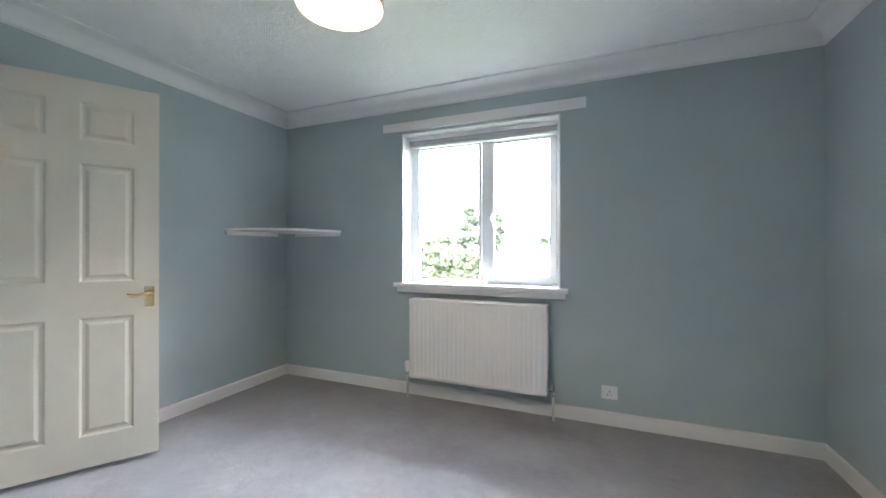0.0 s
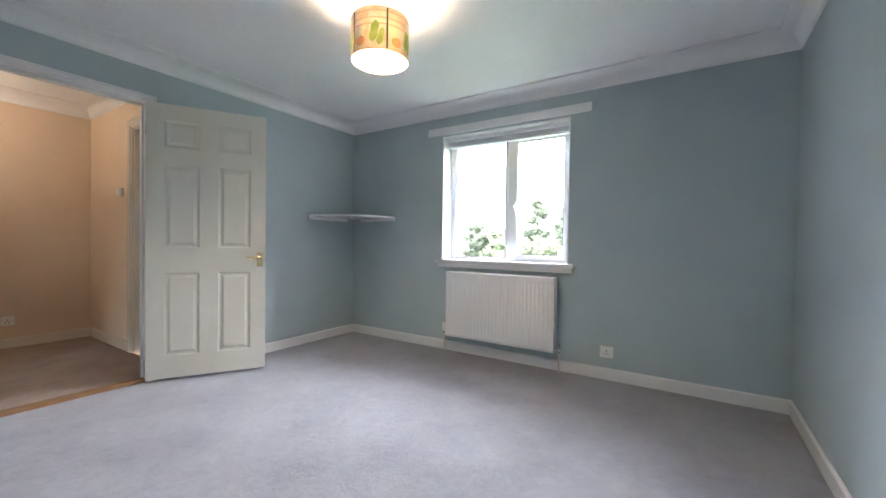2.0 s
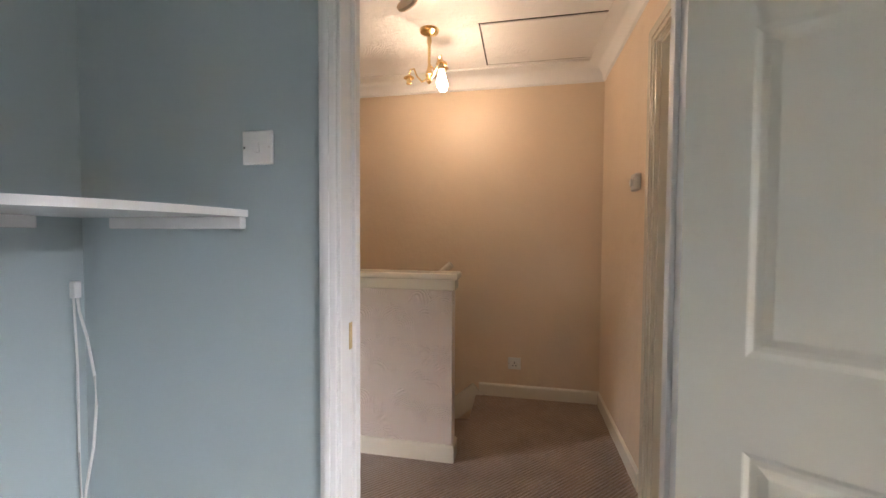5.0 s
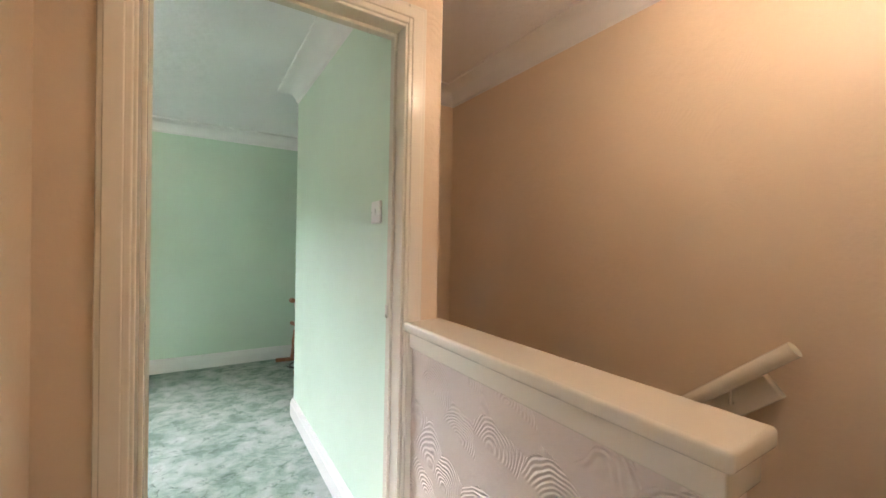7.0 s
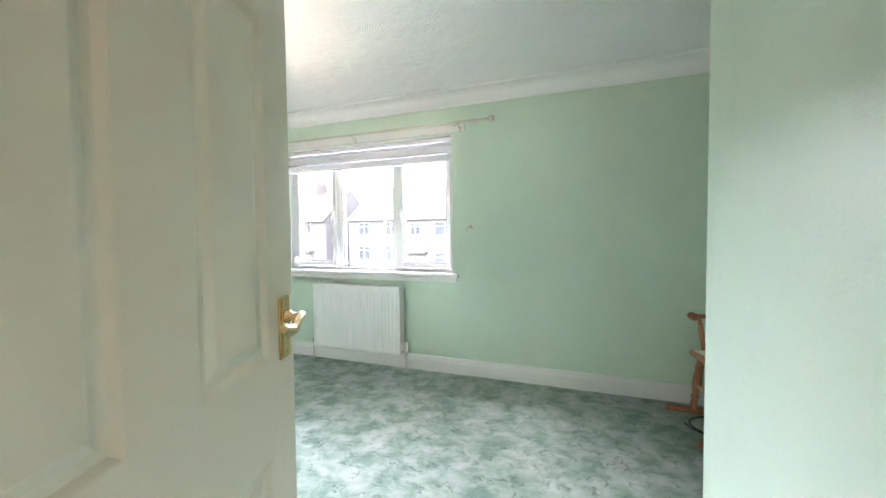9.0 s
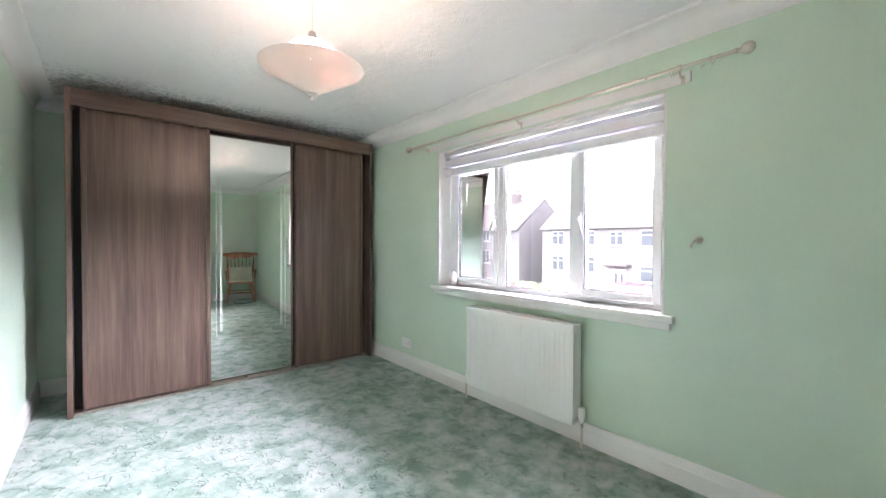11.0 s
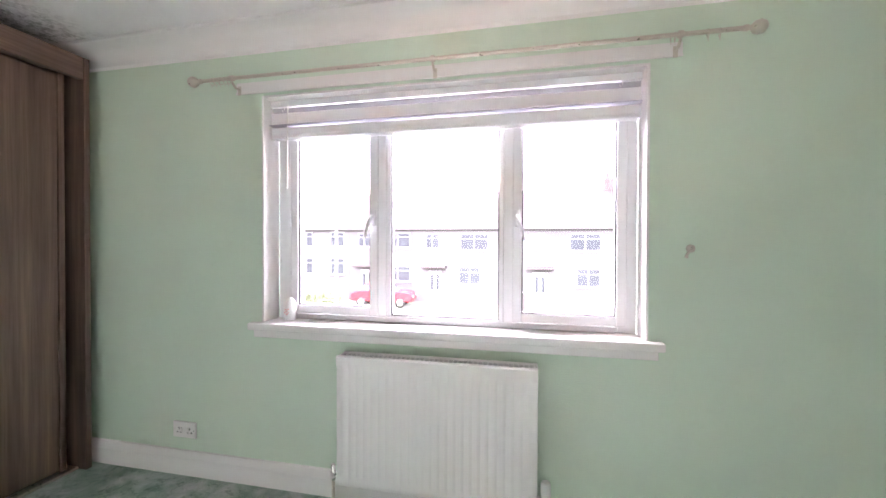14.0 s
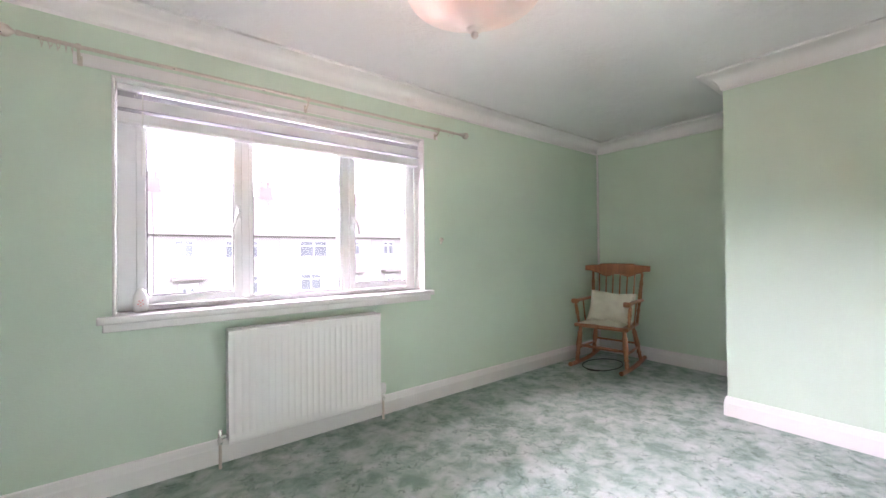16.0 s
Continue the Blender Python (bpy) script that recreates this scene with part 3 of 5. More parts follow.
# frames in walls along x are built turned by 90 degrees: built x is the world's y, built y is minus the world's x
fr2 = turned_frame(frame_x("door_frame_2", -1.03, -0.93, 2.585, 3.345, 1.99, M_GLOSS, "cream gloss painted door frame on the landing"))
for hz in (0.22, 1.605):
    leaf = part("hinge_leaf", rbox(-1.032, 2.6105, hz, -1.004, 2.6125, hz + 0.092, 0.0008), M_GLOSS, fr2, "painted-over hinge leaf let into the jamb")
    for dz in (0.012, 0.046, 0.080):
        part("screw", lathe([(0, 2.6128), (0.0035, 2.6128), (0.0035, 2.612), (0, 2.612)], 10, "y", (-1.016, 0, hz + dz)), M_DARK, leaf)
turned_frame(frame_x("door_frame_3", 0.89, 0.99, 2.475, 3.225, 1.985, M_GLOSS, "cream gloss painted door frame beside the thermostat"))
BD = math.degrees(math.atan2(1.335 - 0.655, -1.915 + 2.318))
panel_door("door_1", 0.765, 1.955, pose(-2.312, 0.674, 0.004, 0, 0, BD), "ivory painted six-panel door standing open into the bedroom", 0.848, 0.055, 0.022, 0.042)
GD = -70.0
panel_door("door_2", 0.716, 1.955, pose(-2.613, -1.036, 0.012, 0, 0, GD), "ivory painted six-panel door with brass handle, half open", 0.98, 0.06, 0.022, 0.046)
panel_door("door_3", 0.69, 1.945, pose(-3.195, 0.975, 0.006, 0, 0, 0), "cream panelled door, closed, on the landing", 0.95)
solid("strike_plate", rbox(-3.296, -0.995, 0.975, -3.2925, -0.977, 1.02, 0.001), M_NICKEL, "small dull metal strike plate on the door jamb", "strike plate")
solid("latch_keep", rbox(-2.40, -0.0895, 0.86, -2.372, -0.087, 0.93, 0.001), M_BRASS, "small brass latch keep on the white jamb", "strike plate")
solid("threshold_strip", rbox(-2.40, -0.085, FB - 0.01, -2.345, 0.682, 0.006, 0.003), wood("threshold_timber", (0.16, 0.08, 0.03), (0.30, 0.17, 0.07), 0.6, 14, 1), "bare brown timber threshold between two carpets", "threshold")

# ---- half wall, stairs and loft hatch on the landing ----
half_wall = thing("half_wall", (0, 0, 0), "cream combed-plaster half wall with a gloss cap beside the stairs", "half wall")
bm = bmesh.new()
box(bm, -3.455, -0.93, -0.2, -3.36, 0.012, 0.90)
part("wall_body", bm, M_COMB, half_wall, smooth=False)
part("fascia", rbox(-3.468, -0.93, 0.882, -3.347, 0.026, 0.937, 0.004), M_GLOSS, half_wall)
part("cap", rbox(-3.485, -0.93, 0.936, -3.33, 0.04, 0.969, 0.008, 3), M_GLOSS, half_wall, "cream gloss painted cap, chipped at the end")
part("skirting", sweep(SKL, [(-3.36, -0.93), (-3.36, 0.012), (-3.455, 0.012)], False, -1), M_GLOSS, half_wall)
stairs = tagged(new("staircase"), "carpeted staircase going down beside the half wall", "stairs", kind="structure")
for i in range(12):
    part("step", rbox(-4.25, 0.04 - 0.225 * (i + 1) - 0.02, -0.19 * (i + 2), -3.455, 0.04 - 0.225 * i, -0.19 * (i + 1) if i else -0.19, 0.012), M_CARPL, stairs)
part("stringer", moved(rbox(-4.25, -3.2, -0.05, -4.228, 0.02, 0.09, 0.004), Matrix.Translation((0, 0.06, 0)) @ Matrix.Rotation(math.atan2(0.19, 0.225), 4, "X")), M_GLOSS, stairs)
rail = thing("handrail", (0, 0, 0), "cream painted round handrail on the stair wall", "handrail")
RS = 0.89
part("rail", tube([(-4.185, -0.14 - k * 0.2, 0.955 - k * 0.2 * RS) for k in range(9)], 0.024, 14), M_GLOSS, rail)
part("backing_board", moved(rbox(-4.25, -2.2, -0.045, -4.213, 0, 0.045, 0.006), Matrix.Translation((0, -0.2, 0.83)) @ Matrix.Rotation(math.atan(RS), 4, "X")), M_GLOSS, rail)
for k in range(3):
    part("bracket", tube([(-4.24, -0.3 - k * 0.6, 0.74 - k * 0.6 * RS), (-4.2, -0.3 - k * 0.6, 0.74 - k * 0.6 * RS), (-4.185, -0.3 - k * 0.6, 0.80 - k * 0.6 * RS)], 0.007, 8), M_GLOSS, rail)
hatch = thing("loft_hatch", (-3.84, 0.45, CEIL), "white painted loft hatch with a dark gap round it", "loft hatch")
part("hatch_panel", rbox(-0.25, -0.33, -0.006, 0.25, 0.33, 0.004, 0.002), M_CEIL, hatch)
for b in ((-0.262, -0.342, -0.253, 0.342), (0.253, -0.342, 0.262, 0.342), (-0.253, -0.342, 0.253, -0.333), (-0.253, 0.333, 0.253, 0.342)):
    part("gap", rbox(b[0], b[1], -0.002, b[2], b[3], 0.002, 0.0005), M_DARK, hatch)

# ---- windows ----
M_CORD = paint("blind_cord", (0.75, 0.75, 0.73), 0.7)


def window(name, label, yf, s, x0, x1, z0, z1, depth, lights, handles, sill_z, stile=0.045):
    """A uPVC window in a plastered reveal; depth runs out from the room's wall face yf along s."""
    win = tagged(new(name), label, "window", kind="structure")

    def bx(xa, da, za, xb, db, zb, r=0.004):
        return rbox(xa, yf + s * da, za, xb, yf + s * db, zb, r)

    th = 0.012
    for nm, b in (("reveal_lining", (x0, -0.004, sill_z, x0 + th, depth, z1)), ("reveal_lining", (x1 - th, -0.004, sill_z, x1, depth, z1)), ("reveal_lining", (x0 + th, -0.004, z1 - th, x1 - th, depth, z1))):
        part(nm, bx(*b, 0.003), M_WHITE, win)
    part("window_sill", merge(bx(x0 - 0.055, -0.045, sill_z - 0.036, x1 + 0.055, 0.0, sill_z, 0.006), bx(x0, -0.004, sill_z - 0.036, x1, depth + 0.07, sill_z - 0.0005, 0.002)), M_WHITE, win)
    part("sill_apron", bx(x0 - 0.035, -0.022, sill_z - 0.075, x1 + 0.035, 0.0, sill_z - 0.036, 0.004), M_WHITE, win)
    d0, d1 = depth, depth + 0.065
    fw = 0.045
    a, b = x0 + th, x1 - th
    c, d = sill_z, z1 - th
    for bb in ((a, d0, c, a + stile, d1, d), (b - stile, d0, c, b, d1, d), (a + stile, d0, c, b - stile, d1, c + fw * 0.6), (a + stile, d0, d - fw, b - stile, d1, d)):
        part("window_frame", bx(*bb), M_UPVC, win)
    cuts = [(p[1] + q[0]) / 2 for p, q in zip(lights, lights[1:])]
    for m in cuts:
        part("mullion", bx(m - 0.032, d0, c + fw * 0.6, m + 0.032, d1, d - fw), M_UPVC, win)
    for xa, xb, za, zb, sash in lights:
        if sash:
            w = 0.042
            pr = d0 - 0.014
            sa = part("sash", merge(bx(xa - w, pr, za - w, xa, d1 - 0.012, zb + w), bx(xb, pr, za - w, xb + w, d1 - 0.012, zb + w), bx(xa, pr, za - w, xb, d1 - 0.012, za), bx(xa, pr, zb, xb, d1 - 0.012, zb + w)), M_UPVC, win)
        else:
            w = 0.02
            pr = d0 + 0.004
            sa = part("glazing_bead", merge(bx(xa - w, pr, za - w, xa, d1, zb + w, 0.003), bx(xb, pr, za - w, xb + w, d1, zb + w, 0.003), bx(xa, pr, za - w, xb, d1, za, 0.003), bx(xa, pr, zb, xb, d1, zb + w, 0.003)), M_UPVC, win)
        g = 0.006
        part("gasket", merge(bx(xa, pr + 0.012, za, xa + g, pr + 0.02, zb, 0.001), bx(xb - g, pr + 0.012, za, xb, pr + 0.02, zb, 0.001), bx(xa + g, pr + 0.012, za, xb - g, pr + 0.02, za + g, 0.001), bx(xa + g, pr + 0.012, zb - g, xb - g, pr + 0.02, zb, 0.001)), M_GASKET, sa)
        bm = bmesh.new()
        y = yf + s * (pr + 0.022)
        bm.faces.new([bm.verts.new(p) for p in ((xa, y, za), (xb, y, za), (xb, y, zb), (xa, y, zb))])
        pane = part("pane", bm, M_GLASS, win, "clear window glass", smooth=False)
        pane.visible_shadow = False
    for hx, hz, lean in handles:
        hd = part("handle", bx(hx - 0.012, d0 - 0.03, hz - 0.04, hx + 0.012, d0 - 0.012, hz + 0.04, 0.005), M_UPVC, win)
        part("grip", tube([(hx, yf + s * (d0 - 0.03), hz + 0.01), (hx + lean * 0.004, yf + s * (d0 - 0.052), hz - 0.005), (hx + lean * 0.02, yf + s * (d0 - 0.056), hz - 0.05), (hx + lean * 0.034, yf + s * (d0 - 0.05), hz - 0.105)], [0.009, 0.009, 0.0085, 0.006], 10), M_UPVC, hd)
    return win


window("window_1", "white uPVC two-light window with a deep painted sill", 2.675, 1, -1.138, 0.072, 0.81, 2.02, 0.15,
       [(-1.072, -0.548, 0.872, 1.93, False), (-0.43, -0.010, 0.903, 1.915, True)], [(-0.448, 1.34, 1)], 0.846)
window("window_2", "white uPVC three-light window with a deep painted sill", -4.115, -1, -1.882, -0.072, 0.80, 1.985, 0.125,
       [(-1.782, -1.366, 0.912, 1.862, True), (-1.26, -0.714, 0.872, 1.885, False), (-0.608, -0.203, 0.912, 1.862, True)], [(-1.345, 1.36, -1), (-0.630, 1.37, 1)], 0.838, 0.082)


def blind(name, label, yf, s, x0, x1, top, slats, depth, cord_x):
    """A Venetian blind drawn up: head rail, stacked slats, bottom rail, cords and a wand."""
    b = thing(name, (0, 0, 0), label, "blind")

    def bx(xa, da, za, xb, db, zb, r=0.003):
        return rbox(xa, yf + s * da, za, xb, yf + s * db, zb, r)

    part("head_rail", bx(x0, depth - 0.03, top - 0.032, x1, depth + 0.02, top, 0.004), M_UPVC, b)
    z = top - 0.034
    for i in range(slats):
        step = 0.0055
        z -= step
        part("slat", moved(bx(x0 + 0.006, depth - 0.027, -0.0012, x1 - 0.006, depth + 0.023, 0.0012, 0.0008), Matrix.Translation((0, 0, z)) @ Matrix.Rotation(0.0, 4, "X")), M_BLIND, b)
    z -= 0.016
    part("bottom_rail", bx(x0 + 0.004, depth - 0.028, z - 0.008, x1 - 0.004, depth + 0.024, z + 0.010, 0.004), M_BLIND, b)
    for cx in (x0 + 0.08, (x0 + x1) / 2, x1 - 0.08):
        part("ladder_cord", merge(tube([(cx, yf + s * (depth - 0.029), top - 0.03), (cx, yf + s * (depth - 0.029), z)], 0.0018, 6), tube([(cx + 0.012, yf + s * (depth - 0.029), top - 0.05), (cx + 0.008, yf + s * (depth - 0.031), z - 0.01)], 0.0014, 6)), M_CORD, b)
    part("wand", tube([(cord_x, yf + s * (depth - 0.034), top - 0.02), (cord_x + 0.004, yf + s * (depth - 0.036), top - 0.45)], 0.003, 8), M_CORD, b)
    return b


M_BLIND = paint("white_blind_slat", (0.80, 0.80, 0.82), 0.35, 0.02, 300, 0.02)
blind("blind_of_small_window", "white slatted blind drawn right up under the window head", 2.675, 1, -1.115, 0.043, 2.003, 5, 0.10, -1.06)
gb = blind("blind_of_wide_window", "white wide-slat blind drawn up in the window head", -4.115, -1, -1.866, -0.088, 1.972, 0, 0.075, -0.19)
# Grey slats carry the shade of the gaps between stacked slats in colour.
M_BLIND_SHADE = paint("shaded_blind_slat", (0.40, 0.40, 0.44), 0.5, 0.03, 300, 0.02)
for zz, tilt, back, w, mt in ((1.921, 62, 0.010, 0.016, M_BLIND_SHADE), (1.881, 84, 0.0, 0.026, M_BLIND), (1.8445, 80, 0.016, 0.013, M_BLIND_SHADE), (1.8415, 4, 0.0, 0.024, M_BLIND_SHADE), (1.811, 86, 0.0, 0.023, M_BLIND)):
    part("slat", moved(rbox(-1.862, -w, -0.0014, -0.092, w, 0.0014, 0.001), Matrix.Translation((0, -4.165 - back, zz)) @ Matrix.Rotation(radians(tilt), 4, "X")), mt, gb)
for ob in list(gb.children):
    if ob.name.startswith("bottom_rail"):
        ob.location = (0, 0, -0.135)


# ---- boards and curtain pole ----
def board(name, label, yf, s, x0, x1, z0, z1, out, mat):
    return solid(name, rbox(x0, yf, z0, x1, yf - s * out, z1, 0.004), mat, label, "board")


board("pelmet_board", "white painted board fixed above the bedroom window", 2.675, 1, -1.30, 0.236, 2.034, 2.105, 0.022, M_WHITE)
pb = thing("curtain_board", (0, 0, 0), "white painted batten carrying the curtain pole", "board")
part("batten", rbox(-1.995, -4.115, 1.998, 0.06, -4.093, 2.050, 0.003), M_WHITE, pb)
part("moulding", rbox(-1.995, -4.094, 1.990, 0.06, -4.088, 2.0, 0.002), M_WHITE, pb)
pole = thing("curtain_pole", (0, 0, 0), "thin brushed metal curtain pole with ball finials", "curtain pole")
PY, PZ = -4.035, 2.05
part("rod", tube([(-2.185, PY, PZ), (0.215, PY, PZ)], 0.0085, 12), M_NICKEL, pole)
for s, x in ((-1, -2.185), (1, 0.215)):
    part("finial", lathe([(0, s * -0.005), (0.011, s * -0.005), (0.012, s * 0.008), (0.007, s * 0.012), (0.010, s * 0.018), (0.022, s * 0.030), (0.027, s * 0.046), (0.022, s * 0.062), (0.010, s * 0.072), (0, s * 0.074)], 18, "x", (x, PY, PZ)), M_NICKEL, pole)
for x in (-1.965, -0.98, 0.035):
    br = part("bracket", merge(rbox(x - 0.009, -4.088, 1.985, x + 0.009, -4.085, 2.03, 0.001), tube([(x, -4.086, 2.015), (x, -4.06, 2.012), (x, PY, 2.03), (x, PY - 0.001, PZ - 0.006)], 0.0055, 8)), M_NICKEL, pole)
    part("cup", lathe([(0.0086, -0.008), (0.014, -0.008), (0.014, 0.008), (0.0086, 0.008)], 14, "x", (x, PY, PZ)), M_NICKEL, br)
for x in (-2.10, -2.06, -1.945, -1.93, 0.055, 0.075, 0.10, 0.125, 0.15):
    part("ring", moved(merge(*[tube([(0, 0.017 * math.cos(a), 0.017 * math.sin(a)) for a in [2 * math.pi * k / 14 for k in range(15)]], 0.0016, 6), tube([(0, 0, -0.017), (0, 0.002, -0.03)], 0.0013, 5)]), Matrix.Translation((x, PY, PZ - 0.008)) @ Matrix.Rotation(0.3 * math.sin(x * 40), 4, "Z")), M_NICKEL, pole)


# ---- radiators ----
def radiator(name, label, yf, s, x0, x1, z0, z1, valve_right, ribs=True):
    r = thing(name, ((x0 + x1) / 2, yf, z0), label, "radiator")
    cx = (x0 + x1) / 2
    f0, f1 = 0.118, 0.104

    def y(d):
        return -s * d

    def front(dist, thick, face):
        bm = bmesh.new()
        prof = []
        n = int((x1 - x0 - 0.05) / 0.034)
        w = (x1 - x0 - 0.05) / n
        xs = [(x0, 0)] + [(x0 + 0.02, 0)]
        for k in range(n):
            a = x0 + 0.025 + k * w
            xs += [(a + w * 0.02, 0.0025), (a + w * 0.22, 0.007), (a + w * 0.78, 0.007), (a + w * 0.98, 0.0025)]
        xs += [(x1 - 0.02, 0), (x1, 0)]
        zs = [(z0, 0.0), (z0 + 0.012, 0.0), (z0 + 0.03, 0), (z0 + 0.05, 1), (z1 - 0.055, 1), (z1 - 0.035, 0), (z1 - 0.006, 0), (z1, 0)]
        grid = []
        for z, amt in zs:
            back = 0.008 if z in (z0, z1) else 0.0
            grid.append([bm.verts.new((x - cx, y(dist - face * (back + (0.007 - q) * amt)), z - z0)) for x, q in xs])
        for ga, gb2 in zip(grid, grid[1:]):
            for k in range(len(xs) - 1):
                bm.faces.new((ga[k], ga[k + 1], gb2[k + 1], gb2[k]))
        ext = bmesh.ops.extrude_face_region(bm, geom=list(bm.faces))
        for v in ext["geom"]:
            if isinstance(v, bmesh.types.BMVert):
                v.co.y -= y(thick) * face
        return bm

    part("front_panel", front(f0, 0.010, 1), M_RAD, r)
    part("back_panel", front(0.045, 0.010, 1), M_RAD, r)
    w = (x1 - x0) / 2
    for sx in (-1, 1):
        part("side_cover", rbox(sx * w, y(0.036), 0.012, sx * (w - 0.004) + sx * 0.001, y(0.110), z1 - z0 - 0.004, 0.002), M_RAD, r)
    bm = bmesh.new()
    zz = z1 - z0
    k = int((x1 - x0) / 0.022)
    for i in range(k):
        a = -w + 0.012 + i * (2 * w - 0.024) / k
        box(bm, a, y(0.052), zz - 0.008, a + 0.004, y(0.105), zz - 0.004)
    box(bm, -w + 0.004, y(0.048), zz - 0.008, w - 0.004, y(0.053), zz - 0.002)
    box(bm, -w + 0.004, y(0.103), zz - 0.008, w - 0.004, y(0.107), zz - 0.002)
    part("top_grille", bm, M_RAD, r, smooth=False)
    for sx in (-0.6, 0.6):
        part("wall_bracket", rbox(sx * w - 0.012, y(0.0), 0.06, sx * w + 0.012, y(0.04), zz - 0.05, 0.002), M_RAD, r)
    for sx in (-1, 1):
        px = sx * (w + 0.035)
        part("pipe", tube([(px, y(0.075), -z0 + FB), (px, y(0.075), 0.02)], 0.0075, 10), M_PIPE, r, "painted copper feed pipe")
        part("union", tube([(sx * (w - 0.002), y(0.075), 0.035), (px, y(0.075), 0.035)], 0.011, 12), M_CHROME, r)
        if sx == valve_right:
            v = part("thermostatic_valve", lathe([(0, 0.0), (0.012, 0.0), (0.014, 0.02), (0.012, 0.03), (0.019, 0.036), (0.021, 0.05), (0.021, 0.085), (0.017, 0.098), (0, 0.1)], 16, "z", (px, y(0.075), 0.015)), M_PLASTIC, r, "white thermostatic valve head")
            part("valve_body", lathe([(0, -0.02), (0.013, -0.02), (0.014, 0.012), (0, 0.016)], 12, "z", (px, y(0.075), 0.02)), M_CHROME, v)
        else:
            part("lockshield_valve", lathe([(0, -0.02), (0.012, -0.02), (0.013, 0.015), (0.01, 0.02), (0.0105, 0.05), (0.007, 0.056), (0, 0.056)], 14, "z", (px, y(0.075), 0.02)), M_CHROME, r)
    return r


M_PIPE = paint("painted_pipe", (0.62, 0.55, 0.48), 0.35, 0.15, 40, 0.05)
radiator("radiator", "white ribbed panel radiator under the small window", 2.675, 1, -1.012, -0.002, 0.14, 0.738, -1)
radiator("radiator", "white ribbed panel radiator under the wide window", -4.115, -1, -1.437, -0.54, 0.128, 0.724, -1)

# ---- fitted wardrobe ----
ward = thing("wardrobe", (0.95, -2.89, 0), "dark walnut sliding wardrobe with a mirrored centre door", "wardrobe")


def wb(x0, y0, z0, x1, y1, z1, r=0.003):
    return rbox(x0 - 0.95, y0 + 2.89, z0, x1 - 0.95, y1 + 2.89, z1, r)


WY0, WY1, WT = -1.725, -4.055, 2.235
part("side_panel", wb(0.95, WY0, 0, 1.60, WY0 - 0.03, WT), M_WALNUT, ward)
part("side_panel", wb(0.95, WY1, 0, 1.60, WY1 + 0.03, WT), M_WALNUT, ward)
part("top_fascia", wb(0.952, WY0 - 0.03, 2.118, 0.99, WY1 + 0.03, WT), wood("walnut_across", (0.095, 0.060, 0.049), (0.23, 0.150, 0.118), 0.3, 11.0, 1), ward)
part("top_panel", wb(0.99, WY0 - 0.03, 2.20, 1.60, WY1 + 0.03, 2.225), M_WALNUT, ward)
part("back_panel", wb(1.58, WY0 - 0.03, 0.0, 1.60, WY1 + 0.03, 2.2), M_WALNUT, ward)
part("floor_track", wb(1.0, WY0 - 0.03, 0.0, 1.09, WY1 + 0.03, 0.014), M_NICKEL, ward)


def slide_door(ya, yb, x, mirror):
    d = part("mirror_door" if mirror else "sliding_door", wb(x, ya - 0.028, 0.02, x + 0.02, yb + 0.028, 2.13) if not mirror else wb(x + 0.008, ya - 0.014, 0.02, x + 0.02, yb + 0.014, 2.13), M_WALNUT, ward, "full-height mirrored sliding door" if mirror else "walnut laminate sliding door")
    for a, b in ((ya, ya - 0.03), (yb + 0.03, yb)) if not mirror else ((ya, ya - 0.016), (yb + 0.016, yb)):
        part("edge_trim", wb(x - 0.012, a, 0.016, x + 0.024, b, 2.135, 0.005), M_WALNUT, d)
    if mirror:
        part("mirror", wb(x + 0.003, ya - 0.016, 0.03, x + 0.0075, yb + 0.016, 2.128, 0.001), M_MIRROR, d, "mirror glass with etched double lines")
        for o in (0.055, 0.085, 0.095):
            for yy in (ya - 0.016 - o, yb + 0.016 + o):
                part("etched_line", wb(x + 0.002, yy, 0.35 + o, x + 0.0028, yy - 0.005, 1.80 - o, 0.0003), M_ETCH, d)
    return d


M_ETCH = paint("etched_glass", (0.78, 0.82, 0.80), 0.5, 0.02)
slide_door(-1.80, -2.582, 1.035, False)
mirror_door = slide_door(-2.578, -3.282, 1.0, True)
# the mirrored door hangs slightly askew on its track
mirror_door.matrix_basis = Matrix.Translation((1.0, -2.93, 0)) @ Matrix.Rotation(radians(-1.25), 4, "Z") @ Matrix.Translation((-1.0, 2.93, 0))
slide_door(-3.278, -3.985, 1.035, False)
# Added sheet: the wardrobe's inner shade as near-black colour behind the doors.
part("interior_shadow_panel", wb(1.12, WY0 - 0.03, 0.014, 1.13, WY1 + 0.03, 2.12), M_DARK, ward, "near-black panel painted as the shade inside the wardrobe")


# ---- lamps ----
M_SHADE = fabric_shade("printed_paper_shade", [(0.30, (0.84, 0.60, 0.38)), (0.44, (0.88, 0.74, 0.54)), (0.58, (0.90, 0.80, 0.62)), (0.72, (0.80, 0.78, 0.50))], 14.0, 0.0, 0.16)
M_LEAF_PRINT = fabric_shade("green_leaf_print", [(0.3, (0.42, 0.62, 0.12)), (0.7, (0.55, 0.70, 0.20))], 40, 0.0, 0.14)
M_ORANGE_PRINT = fabric_shade("orange_print", [(0.3, (0.85, 0.42, 0.18)), (0.7, (0.88, 0.55, 0.25))], 40, 0.0, 0.14)
M_STEM_PRINT = paint("dark_stem_print", (0.09, 0.11, 0.07), 0.8)
M_STRIPE = fabric_shade("tan_stripe_print", [(0.3, (0.78, 0.56, 0.34)), (0.7, (0.82, 0.62, 0.40))], 30, 0.0, 0.16)
M_WIRE = paint("white_flex", (0.74, 0.73, 0.70), 0.5)


